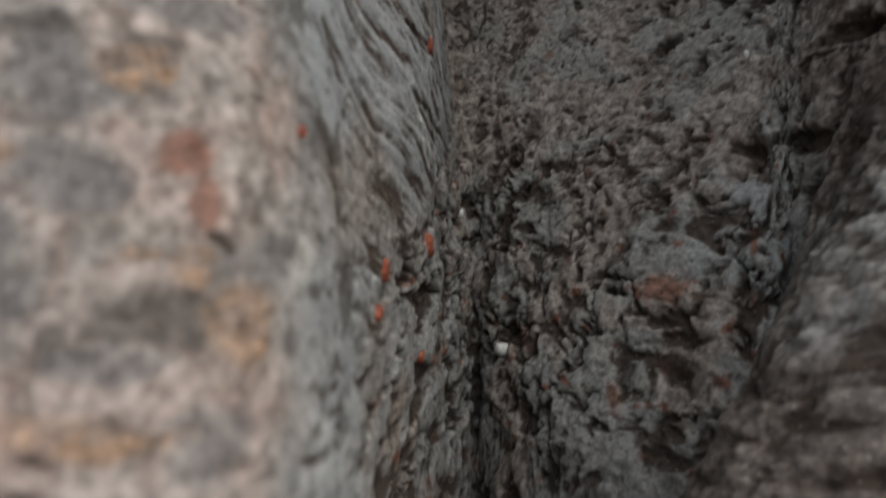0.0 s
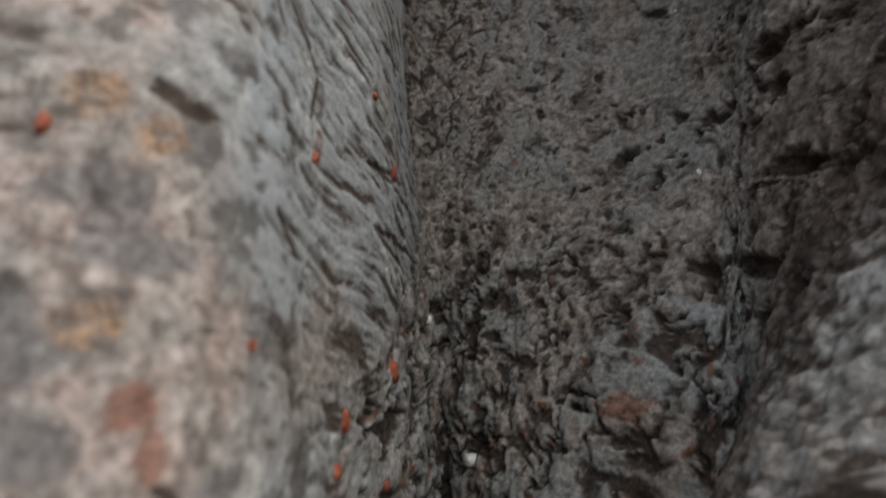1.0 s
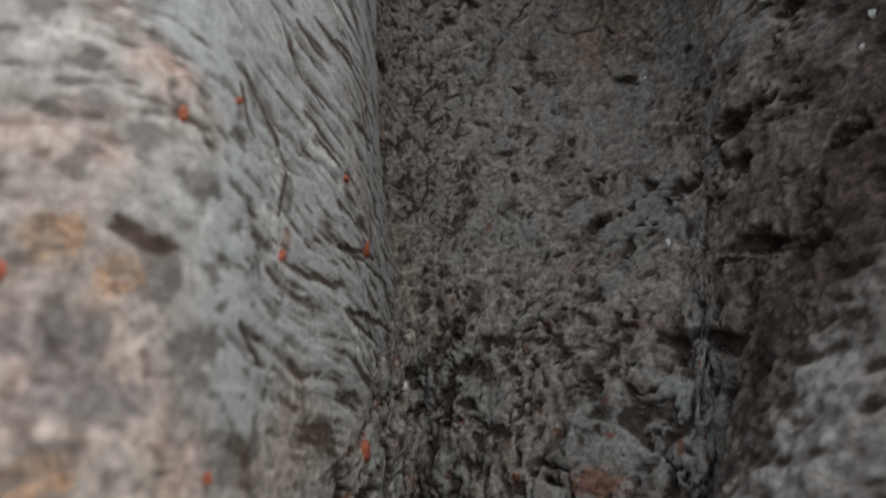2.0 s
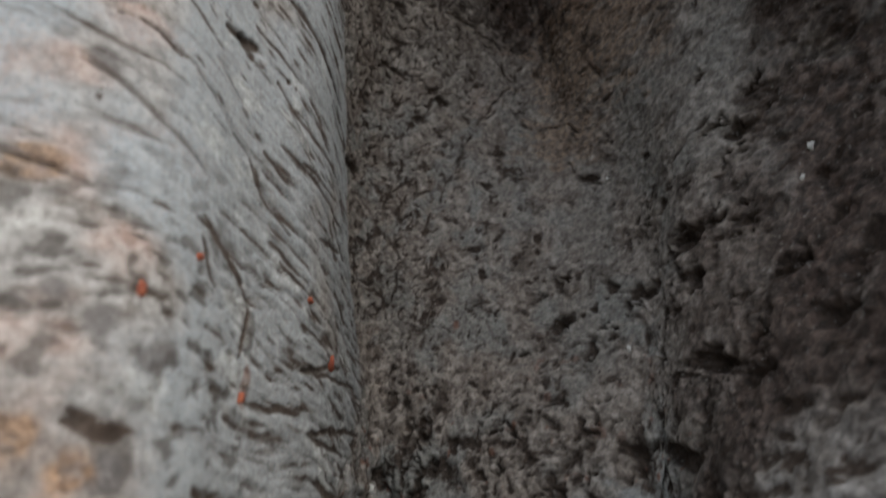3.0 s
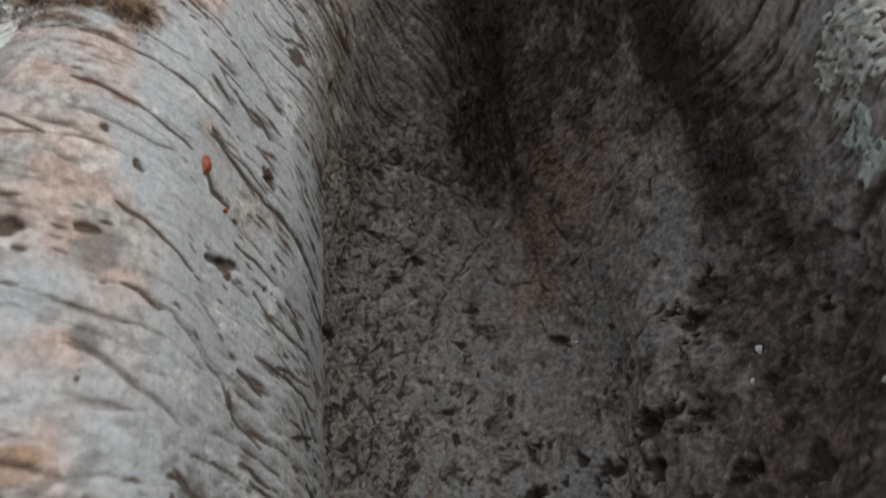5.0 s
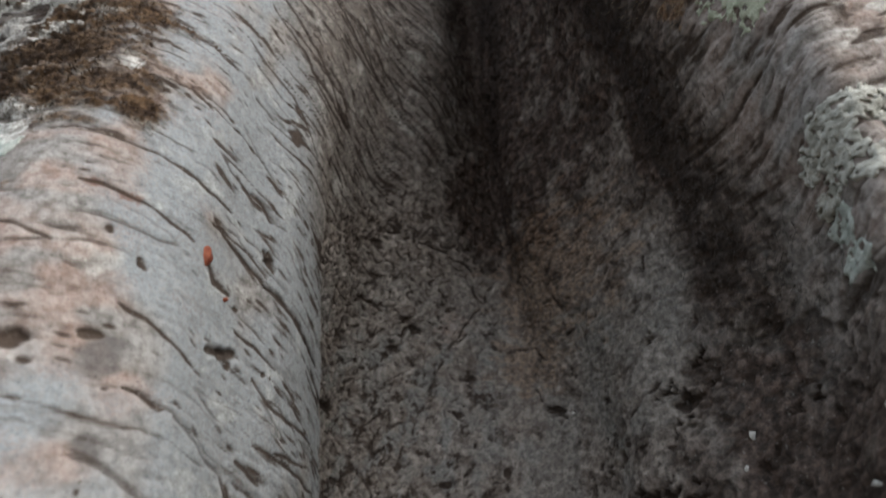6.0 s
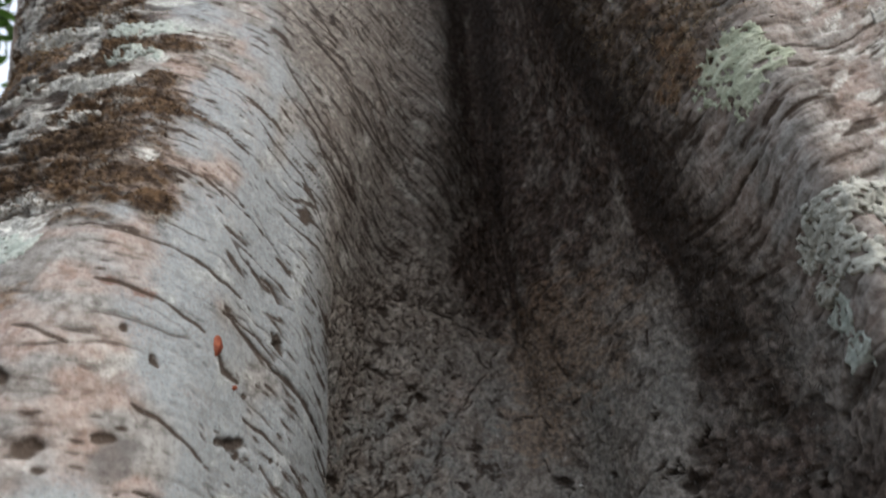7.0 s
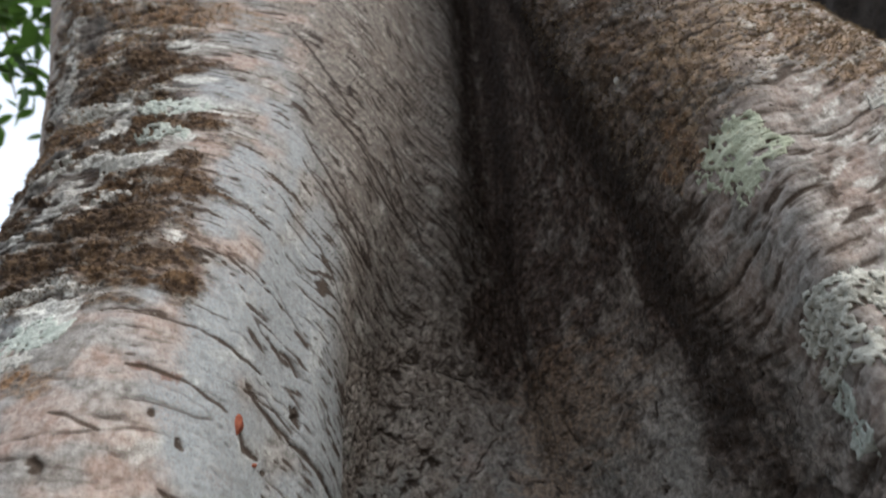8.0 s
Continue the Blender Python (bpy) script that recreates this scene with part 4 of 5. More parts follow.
class Nodes:
    """A short way to write a node material."""

    def __init__(self, name):
        self.mat = bpy.data.materials.new(name)
        self.mat.use_nodes = True
        self.tree = self.mat.node_tree
        self.tree.nodes.clear()
        self.out = self.tree.nodes.new("ShaderNodeOutputMaterial")
        self.bsdf = self.tree.nodes.new("ShaderNodeBsdfPrincipled")
        self.tree.links.new(self.bsdf.outputs[0], self.out.inputs["Surface"])
        self.bsdf.inputs["Specular IOR Level"].default_value = 0.25
        self.coord = self.tree.nodes.new("ShaderNodeTexCoord").outputs["Object"]

    def put(self, socket, value):
        if isinstance(value, bpy.types.NodeSocket):
            self.tree.links.new(value, socket)
        elif isinstance(value, tuple) and len(value) == 3 and socket.type == "RGBA":
            socket.default_value = (*value, 1)
        else:
            socket.default_value = value

    def noise(self, scale, detail=3.0, rough=0.55, stretch=None):
        n = self.tree.nodes.new("ShaderNodeTexNoise")
        n.inputs["Scale"].default_value, n.inputs["Detail"].default_value, n.inputs["Roughness"].default_value = scale, detail, rough
        where = self.coord
        if stretch:
            m = self.tree.nodes.new("ShaderNodeMapping")
            m.inputs["Scale"].default_value = stretch
            self.tree.links.new(self.coord, m.inputs["Vector"])
            where = m.outputs[0]
        self.tree.links.new(where, n.inputs["Vector"])
        return n.outputs["Fac"]

    def between(self, value, a, b, c=0.0, d=1.0):
        n = self.tree.nodes.new("ShaderNodeMapRange")
        n.interpolation_type = "SMOOTHSTEP"
        for socket, v in zip(n.inputs[:5], (value, a, b, c, d)):
            self.put(socket, v)
        return n.outputs[0]

    def mix(self, fac, a, b, how="MIX"):
        n = self.tree.nodes.new("ShaderNodeMix")
        n.data_type, n.blend_type = "RGBA", how
        self.put(n.inputs[0], fac)
        self.put(n.inputs[6], a)
        self.put(n.inputs[7], b)
        return n.outputs[2]

    def sum(self, how, a, b):
        n = self.tree.nodes.new("ShaderNodeMath")
        n.operation = how
        self.put(n.inputs[0], a)
        self.put(n.inputs[1], b)
        return n.outputs[0]

    def masks(self, name):
        a = self.tree.nodes.new("ShaderNodeAttribute")
        a.attribute_name = name
        s = self.tree.nodes.new("ShaderNodeSeparateColor")
        self.tree.links.new(a.outputs["Color"], s.inputs[0])
        return (*s.outputs, a.outputs["Alpha"])

    def bump(self, height, strength, metres):
        b = self.tree.nodes.new("ShaderNodeBump")
        b.inputs["Strength"].default_value, b.inputs["Distance"].default_value = strength, metres
        self.put(b.inputs["Height"], height)
        self.tree.links.new(b.outputs[0], self.bsdf.inputs["Normal"])

    def finish(self, colour, rough):
        self.put(self.bsdf.inputs["Base Color"], self.mix(1.0, colour, (0.760, 0.764, 0.748), "MULTIPLY"))
        self.put(self.bsdf.inputs["Roughness"], rough)
        return self.mat


def bark_material():
    k = Nodes("bark")
    k.bsdf.inputs["Specular IOR Level"].default_value = 0.15
    pale, pink, brown, black = k.masks("cover_and_shade")
    crack, ochre, mint, umber = k.masks("wear_and_shade")
    grit, fleck, fibre, patch = k.noise(420, 2, 0.6), k.noise(110, 3, 0.6), k.noise(160, 3, 0.6, (1, 1, 0.35)), k.noise(22, 4, 0.6)
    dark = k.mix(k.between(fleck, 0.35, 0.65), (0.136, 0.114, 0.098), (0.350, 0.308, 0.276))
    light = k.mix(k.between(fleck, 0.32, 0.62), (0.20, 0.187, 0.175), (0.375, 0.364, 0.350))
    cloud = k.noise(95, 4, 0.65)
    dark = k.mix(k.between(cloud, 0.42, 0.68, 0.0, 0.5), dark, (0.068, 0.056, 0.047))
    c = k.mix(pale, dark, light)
    c = k.mix(k.sum("MULTIPLY", k.between(patch, 0.45, 0.62), 0.35), c, (0.17, 0.135, 0.11))
    c = k.mix(k.sum("MULTIPLY", pink, k.between(patch, 0.3, 0.6, 0.35, 0.85)), c, k.mix(k.between(fleck, 0.3, 0.7), (0.32, 0.222, 0.186), (0.47, 0.388, 0.348)))
    crust = k.mix(pale, (0.192, 0.192, 0.180), (0.340, 0.372, 0.396))
    c = k.mix(k.sum("MULTIPLY", mint, k.between(grit, 0.38, 0.60, 0.5, 1.0)), c, crust)
    spot, blot, crust_white, rust = k.masks("spots")
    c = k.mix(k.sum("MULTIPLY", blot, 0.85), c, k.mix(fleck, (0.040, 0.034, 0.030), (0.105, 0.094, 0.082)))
    c = k.mix(k.sum("MULTIPLY", spot, 0.88), c, k.mix(fleck, (0.09, 0.085, 0.083), (0.19, 0.175, 0.17)))
    c = k.mix(k.sum("MULTIPLY", rust, 0.85), c, k.mix(fleck, (0.085, 0.026, 0.015), (0.25, 0.10, 0.055)))
    # umber and black also darken the folds with painted shade
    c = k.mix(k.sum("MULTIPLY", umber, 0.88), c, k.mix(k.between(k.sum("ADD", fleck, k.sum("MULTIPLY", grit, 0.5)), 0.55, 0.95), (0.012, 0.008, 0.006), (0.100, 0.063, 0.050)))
    c = k.mix(k.sum("MULTIPLY", ochre, k.between(fleck, 0.3, 0.6)), c, k.mix(k.between(pale, 0.8, 1.0), k.mix(k.between(grit, 0.3, 0.7), (0.14, 0.080, 0.044), (0.36, 0.225, 0.135)), k.mix(k.between(grit, 0.3, 0.7), (0.25, 0.155, 0.090), (0.50, 0.37, 0.26))))
    c = k.mix(brown, c, k.mix(k.between(fleck, 0.35, 0.65), (0.038, 0.022, 0.013), (0.140, 0.088, 0.050)))
    c = k.mix(k.sum("MULTIPLY", crust_white, k.between(grit, 0.3, 0.55)), c, k.mix(k.between(fleck, 0.35, 0.65), (0.46, 0.465, 0.44), (0.86, 0.86, 0.82)))
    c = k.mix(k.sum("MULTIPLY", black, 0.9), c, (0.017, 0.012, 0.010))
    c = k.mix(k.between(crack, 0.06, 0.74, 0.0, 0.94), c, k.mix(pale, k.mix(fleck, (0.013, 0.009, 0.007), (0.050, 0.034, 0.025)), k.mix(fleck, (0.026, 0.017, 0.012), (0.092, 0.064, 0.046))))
    c = k.mix(k.between(grit, 0.58, 0.72, 0.0, 0.45), c, (0.035, 0.028, 0.024))
    c = k.mix(k.between(k.noise(260, 2, 0.5), 0.64, 0.74, 0.0, 0.4), c, (0.30, 0.285, 0.27))
    mottle = k.noise(190, 4, 0.7)
    c = k.mix(k.between(pale, 0.0, 1.0, 1.0, 0.35), c, k.mix(1.0, c, k.between(mottle, 0.34, 0.66, 0.66, 1.34), "MULTIPLY"))
    k.bump(k.sum("ADD", grit, k.sum("MULTIPLY", fibre, 1.4)), 0.6, 0.0016)
    return k.finish(c, k.between(fleck, 0.3, 0.7, 0.72, 0.95))


def speckled(name, a, b, c, scale, rough=0.85, bump=0.6):
    k = Nodes(name)
    n, fine = k.noise(scale, 4, 0.6), k.noise(scale * 4, 3, 0.6)
    col = k.mix(k.between(n, 0.35, 0.65), a, b)
    col = k.mix(k.between(fine, 0.55, 0.72, 0.0, 0.8), col, c)
    k.bump(k.sum("ADD", n, fine), bump, 0.15 / scale)
    return k.finish(col, rough)


BARK = bark_material()
LICHEN = {
    "broad": speckled("pale_green_lichen", (0.36, 0.40, 0.30), (0.50, 0.53, 0.42), (0.25, 0.27, 0.20), 60),
    "crusty": speckled("grey_lichen", (0.34, 0.345, 0.310), (0.57, 0.57, 0.52), (0.18, 0.17, 0.135), 110),
    "mint": speckled("mint_lichen", (0.38, 0.43, 0.39), (0.54, 0.58, 0.54), (0.24, 0.27, 0.24), 80),
    "white": speckled("white_lichen", (0.36, 0.36, 0.33), (0.50, 0.49, 0.46), (0.18, 0.165, 0.14), 90),
}
RESIN = speckled("orange_resin", (0.20, 0.048, 0.026), (0.33, 0.10, 0.052), (0.09, 0.022, 0.012), 220, 0.7)
CHIP = speckled("pale_chip", (0.54, 0.53, 0.50), (0.74, 0.73, 0.70), (0.34, 0.32, 0.28), 200)
FIBRE = speckled("dark_fibre", (0.016, 0.012, 0.010), (0.05, 0.038, 0.029), (0.010, 0.008, 0.007), 150)
LEAF = speckled("green_leaf", (0.055, 0.13, 0.03), (0.10, 0.21, 0.05), (0.04, 0.09, 0.025), 30, 0.45, 0.25)
TWIG = speckled("twig_bark", (0.10, 0.08, 0.06), (0.2, 0.17, 0.13), (0.05, 0.04, 0.03), 90)
TAN_FIBRE = speckled("tan_moss", (0.20, 0.14, 0.08), (0.46, 0.35, 0.22), (0.10, 0.07, 0.04), 150)
MOSS = speckled("brown_moss", (0.040, 0.025, 0.014), (0.14, 0.092, 0.052), (0.022, 0.014, 0.009), 150)
# nearly black: the neighbouring stem's shade is put into this bark colour
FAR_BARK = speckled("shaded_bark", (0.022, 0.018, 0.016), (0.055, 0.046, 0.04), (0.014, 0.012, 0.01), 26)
SOIL = speckled("forest_soil", (0.07, 0.05, 0.033), (0.15, 0.11, 0.07), (0.03, 0.022, 0.015), 9, 0.95)
leaf_tree = LEAF.node_tree
glow_through = leaf_tree.nodes.new("ShaderNodeBsdfTranslucent")
glow_through.inputs["Color"].default_value = (0.20, 0.36, 0.07, 1)
leaf_mix = leaf_tree.nodes.new("ShaderNodeMixShader")
leaf_mix.inputs[0].default_value = 0.45
leaf_tree.links.new(leaf_tree.nodes["Principled BSDF"].outputs[0], leaf_mix.inputs[1])
leaf_tree.links.new(glow_through.outputs[0], leaf_mix.inputs[2])
leaf_tree.links.new(leaf_mix.outputs[0], leaf_tree.nodes["Material Output"].inputs["Surface"])


def part(name, mesh_or_bm, material, parent, label=""):
    if isinstance(mesh_or_bm, bmesh.types.BMesh):
        mesh = bpy.data.meshes.new(name)
        mesh_or_bm.to_mesh(mesh)
        mesh_or_bm.free()
    else:
        mesh = mesh_or_bm
    if material and not mesh.materials:
        mesh.materials.append(material)
    ob = new(name, mesh)
    ob.parent = parent
    if label:
        tagged(ob, label)
    return ob


def grid_mesh(name, places, closed):
    """A sheet of quads over rows of places, closed round if wanted."""
    rows, cols = places.shape[:2]
    index = np.arange(rows * cols, dtype=np.int32).reshape(rows, cols)
    nxt = np.roll(index, -1, 1) if closed else index[:, 1:]
    cur = index if closed else index[:, :-1]
    quads = np.stack([cur[:-1], nxt[:-1], nxt[1:], cur[1:]], axis=-1).reshape(-1, 4)
    mesh = bpy.data.meshes.new(name)
    mesh.vertices.add(rows * cols)
    mesh.vertices.foreach_set("co", places.astype(np.float32).ravel())
    mesh.loops.add(quads.size)
    mesh.loops.foreach_set("vertex_index", quads.ravel())
    mesh.polygons.add(len(quads))
    mesh.polygons.foreach_set("loop_start", np.arange(0, quads.size, 4, dtype=np.int32))
    mesh.polygons.foreach_set("use_smooth", np.ones(len(quads), dtype=bool))
    mesh.update(calc_edges=True)
    return mesh


# ---- ground ----
span = np.concatenate([-np.geomspace(3000, 3, 24), np.linspace(-2.6, 2.6, 40), np.geomspace(3, 3000, 24)])
gx, gy = np.meshgrid(span, span)
gz = 0.05 * fbm(gx * 0.9, gy * 0.9, 61, 3) * (np.hypot(gx, gy) < 60) - 0.03
ground = new("ground", grid_mesh("ground", np.stack([gx, gy, gz], axis=-1), False))
ground.data.materials.append(SOIL)
tagged(ground, "brown forest soil round the foot of the tree", "ground", kind="structure")

# ---- the great tree ----
tree = new("tree")
tree.location = (0, 0, 0)
tagged(tree, "large old tree with a fluted grey-brown trunk and deep hollow", "tree")
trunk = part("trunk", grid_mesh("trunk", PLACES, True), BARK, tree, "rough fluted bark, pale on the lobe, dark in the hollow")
for name, masks in (("cover_and_shade", (pale, pink, brown, black)), ("wear_and_shade", (crack, ochre, mint, umber)), ("spots", (grey_spot, blot, crust, rust))):
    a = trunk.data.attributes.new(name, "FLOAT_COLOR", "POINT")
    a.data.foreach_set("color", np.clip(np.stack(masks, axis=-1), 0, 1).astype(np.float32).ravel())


def bark_at(s, z):
    """The bark's place, outward way and upward way at a way along and a height."""
    j, i = min(max(np.searchsorted(S_ALL, s), 1), len(S_ALL) - 2), min(max(np.searchsorted(Z_ALL, z), 1), len(Z_ALL) - 2)
    return Vector(PLACES[i, j]), Vector(NORMAL[i, j]).normalized(), Vector(BASE[i + 1, j] - BASE[i - 1, j]).normalized()


def lump(bm, place, out, up, wide, tall, thick, rng, sides=7):
    """A small irregular scale lying on the bark, domed, with a rim that sinks into it."""
    side = up.cross(out).normalized()
    up = out.cross(side).normalized()
    rim = []
    low_rim = []
    for n in range(sides):
        a = 2 * math.pi * n / sides
        r = rng.uniform(0.7, 1.25)
        p = place + side * (wide * r * math.cos(a)) + up * (tall * r * math.sin(a))
        low_rim.append(bm.verts.new(p - out * thick * 0.6))
        rim.append(bm.verts.new(place + (p - place) * 0.82 + out * thick * rng.uniform(0.5, 1.0)))
    top = bm.verts.new(place + out * thick * rng.uniform(0.7, 1.15))
    for n in range(sides):
        m = (n + 1) % sides
        bm.faces.new((low_rim[n], low_rim[m], rim[m], rim[n])).smooth = True
        bm.faces.new((rim[n], rim[m], top)).smooth = True


def crust_sheet(kind, s0, z0, rs, rz, seed, label):
    """A thin lichen crust that follows the bark, with a ragged rim and gaps."""
    k = window(s0, z0, 1.7 * rs + 0.01, 1.7 * rz + 0.01)
    s, z = S[k], Z[k]
    rag = 0.55 * fbm(s * 38, z * 38, 90 + seed, 3, 0.6) + 0.35 * fbm(s * 120, z * 120, 130 + seed, 2)
    d = np.hypot((s - s0) / rs, (z - z0) / rz) + rag
    crusty = kind == "crusty"
    inside = (d < 1) & (fbm(s * (150 if crusty else 85), z * (170 if crusty else 110), 160 + seed, 3) < (0.34 if crusty else 0.36))
    lift = (0.0012 + 0.0012 * crusty) * ramp(1 - d, 0.0, 0.25) + (0.0009 + 0.0019 * crusty) * fbm(s * 190, z * 190, 190 + seed, 2) - 0.0002
    places = PLACES[k] + NORMAL[k] * lift[..., None]
    rows, cols = s.shape
    index = np.arange(rows * cols).reshape(rows, cols)
    ok = inside[:-1, :-1] & inside[1:, :-1] & inside[:-1, 1:] & inside[1:, 1:]
    # only the largest connected piece is kept
    best, left_over = set(), set(zip(*np.nonzero(ok)))
    while left_over:
        todo, piece = [left_over.pop()], set()
        while todo:
            i, j = todo.pop()
            piece.add((i, j))
            for q in ((i + 1, j), (i - 1, j), (i, j + 1), (i, j - 1)):
                if q in left_over:
                    left_over.remove(q)
                    todo.append(q)
        best = max(best, piece, key=len)
    ok[:] = False
    for i, j in best:
        ok[i, j] = True
    quads = np.stack([index[:-1, :-1][ok], index[:-1, 1:][ok], index[1:, 1:][ok], index[1:, :-1][ok]], axis=-1)
    used, back = np.unique(quads, return_inverse=True)
    top = places.reshape(-1, 3)[used]
    low = top - NORMAL[k].reshape(-1, 3)[used] * 0.003
    faces = back.reshape(-1, 4)
    under = faces[:, ::-1] + len(used)
    edges = collections.Counter(tuple(sorted((f[n], f[(n + 1) % 4]))) for f in faces.tolist() for n in range(4))
    rim = [(f[n], f[n] + len(used), f[(n + 1) % 4] + len(used), f[(n + 1) % 4]) for f in faces.tolist() for n in range(4) if edges[tuple(sorted((f[n], f[(n + 1) % 4])))] == 1]
    mesh = bpy.data.meshes.new("lichen")
    mesh.from_pydata(np.concatenate([top, low]).tolist(), [], faces.tolist() + under.tolist() + rim)
    mesh.polygons.foreach_set("use_smooth", np.ones(len(mesh.polygons), dtype=bool))
    mesh.materials.append(LICHEN[kind])
    return tagged(new("lichen", mesh), label, "lichen", "lichens on the trunk")


LICHENS = [
    ("broad", 0.755, 1.923, 0.0460, 0.0510),
    ("broad", 0.778, 1.950, 0.0200, 0.0260),
    ("crusty", 0.784, 1.752, 0.0300, 0.0200),
    ("crusty", 0.817, 1.758, 0.0300, 0.0220),
    ("crusty", 0.727, 1.733, 0.0200, 0.0170),
    ("crusty", 0.765, 1.715, 0.0300, 0.0180),
    ("crusty", 0.800, 1.698, 0.0250, 0.0150),
    ("crusty", 0.835, 1.730, 0.0180, 0.0240),
    ("crusty", 0.765, 1.745, 0.0262, 0.0200),
    ("crusty", 0.736, 1.727, 0.0255, 0.0113),
    ("crusty", 0.780, 1.728, 0.0200, 0.0232),
    ("crusty", 0.730, 1.698, 0.0262, 0.0110),
    ("mint", 0.735, 1.675, 0.0260, 0.0180),
    ("mint", 0.747, 1.642, 0.0320, 0.0150),
    ("white", 0.969, 1.991, 0.0300, 0.0190),
    ("white", -0.543, 2.026, 0.0600, 0.0200),
    ("white", -0.557, 1.718, 0.0320, 0.0130),
    ("white", -0.681, 2.053, 0.0310, 0.0300),
    ("white", -0.672, 2.188, 0.0700, 0.0240),
    ("mint", -0.542, 1.745, 0.0480, 0.0200),
    ("mint", -0.498, 2.158, 0.0540, 0.0260),
    ("mint", -0.504, 2.079, 0.0410, 0.0200),
]
BEADS = [
    (-0.323, 1.688, 0.0083, 0.0112),
    (-0.356, 1.394, 0.0035, 0.0060),
    (-0.321, 1.418, 0.0030, 0.0022),
    (-0.203, 1.415, 0.0060, 0.0038),
    (-0.276, 1.341, 0.0030, 0.0045),
    (-0.405, 1.316, 0.0041, 0.0060),
    (-0.336, 1.242, 0.0023, 0.0030),
    (-0.155, 1.198, 0.0123, 0.0112),
    (-0.237, 1.184, 0.0099, 0.0082),
    (-0.248, 1.161, 0.0043, 0.0060),
    (-0.156, 1.112, 0.0082, 0.0075),
    (-0.150, 1.363, 0.0104, 0.0127),
    (-0.291, 1.658, 0.0030, 0.0022),
]
FLECKS = [
    (0.343, 1.607, 0.0030, 0.0075),
    (0.355, 1.379, 0.0023, 0.0045),
    (0.606, 1.534, 0.0030, 0.0045),
    (0.094, 1.096, 0.0120, 0.0090),
    (-0.000, 1.234, 0.0056, 0.0060),
    (0.690, 2.107, 0.0053, 0.0067),
    (0.604, 1.506, 0.0023, 0.0038),
    (0.781, 1.530, 0.0093, 0.0052),
    (0.759, 1.487, 0.0070, 0.0022),
]
WORDS = {"broad": "broad pale green lichen patch on the bark", "crusty": "crusty grey-green lichen with curled scales on the bark", "mint": "small mint-grey lichen patch on the bark", "white": "whitish lichen crust on ridged bark"}
for n, (kind, s0, z0, rs, rz) in enumerate(LICHENS):
    crust_sheet(kind, s0, z0, rs, rz, n + 1, WORDS[kind])

rng = random.Random(5)
for s0, z0, rs, rz in BEADS:
    place, out, up = bark_at(s0, z0)
    bm = bmesh.new()
    for n in range(3):
        off = up * rng.uniform(-0.35, 0.35) * rz
        lump(bm, place + off, out, up, max(rs, 0.0025) * rng.uniform(0.5, 0.75), max(rz, 0.003) * rng.uniform(0.55, 0.8), 0.0035, rng, 9)
    part("resin_bead", bm, RESIN, tree, "orange-red dried resin bead")
for s0, z0, rs, rz in FLECKS:
    place, out, up = bark_at(s0, z0)
    bm = bmesh.new()
    lump(bm, place, out, up, min(rs, 0.009) * 0.9, min(rz, 0.008) * 0.9, 0.003 if rs < 0.01 else 0.007, rng, 8)
    mesh = bpy.data.meshes.new("bark_chip")
    bm.to_mesh(mesh)
    bm.free()
    mesh.materials.append(CHIP)
    tagged(new("bark_chip", mesh), "tiny pale chip stuck in the dark bark", "chip", "pale chips on the bark")


def strands(name, count, where, length, thick, lean, material, label, seed):
    """Many fine hairs that grow out of the bark where where(s, z) is true and bend downwards."""
    rng = random.Random(seed)
    verts, faces = [], []
    (s_a, s_b, z_a, z_b), keep = where
    while count > 0:
        s, z = rng.uniform(s_a, s_b), rng.uniform(z_a, z_b)
        if rng.random() > keep(s, z):
            continue
        count -= 1
        place, out, up = bark_at(s, z)
        side = up.cross(out).normalized()
        way = (out * rng.uniform(0.4, 1.0) + up * (lean + rng.uniform(-0.4, 0.4)) + side * rng.uniform(-0.6, 0.6)).normalized()
        long, wide = length * rng.uniform(0.5, 1.3), thick * rng.uniform(0.6, 1.2)
        p = place - out * 0.001
        for k in range(4):
            w = wide * (1 - k / 3.6)
            base = len(verts)
            verts.extend([p + side * w, p - side * w * 0.5 + out * w * 0.8, p - side * w * 0.5 - out * w * 0.8])
            if k:
                for m in range(3):
                    n = (m + 1) % 3
                    faces.append((base - 3 + m, base - 3 + n, base + n, base + m))
            p = p + way * (long / 3)
            way = (way + Vector((0, 0, -0.45)) + side * rng.uniform(-0.25, 0.25)).normalized()
    mesh = bpy.data.meshes.new(name)
    mesh.from_pydata(verts, [], faces)
    ob = part(name, mesh, material, tree, label)
    return tagged(ob, kind="stuff")


def covers(mask, power=1.0):
    def keep(s, z):
        j, i = min(np.searchsorted(S_ALL, s), len(S_ALL) - 1), min(np.searchsorted(Z_ALL, z), len(Z_ALL) - 1)
        return float(mask[i, j]) ** power
    return keep


strands("root_fibre", 1500, ((0.56, 0.76, 1.62, 2.5), covers(np.exp(-((S - crease - 0.03) / 0.045) ** 2))), 0.020, 0.0006, -0.6, FIBRE, "dark hair-like root fibres", 21)
strands("brown_moss", 6500, ((-0.86, -0.38, 1.72, 2.6), covers(brown, 1.5)), 0.0055, 0.0007, 0.0, MOSS, "short brown moss", 22)
strands("tan_moss", 7500, ((0.62, 1.2, 1.9, 2.4), covers(np.maximum(ochre, 0.6 * fuzz), 1.0)), 0.0075, 0.0008, -0.2, TAN_FIBRE, "tan dry moss", 23)
strands("brown_moss", 4000, ((0.60, 0.88, 1.9, 2.4), covers(fuzz, 1.0)), 0.008, 0.0008, -0.3, MOSS, "short brown moss", 24)
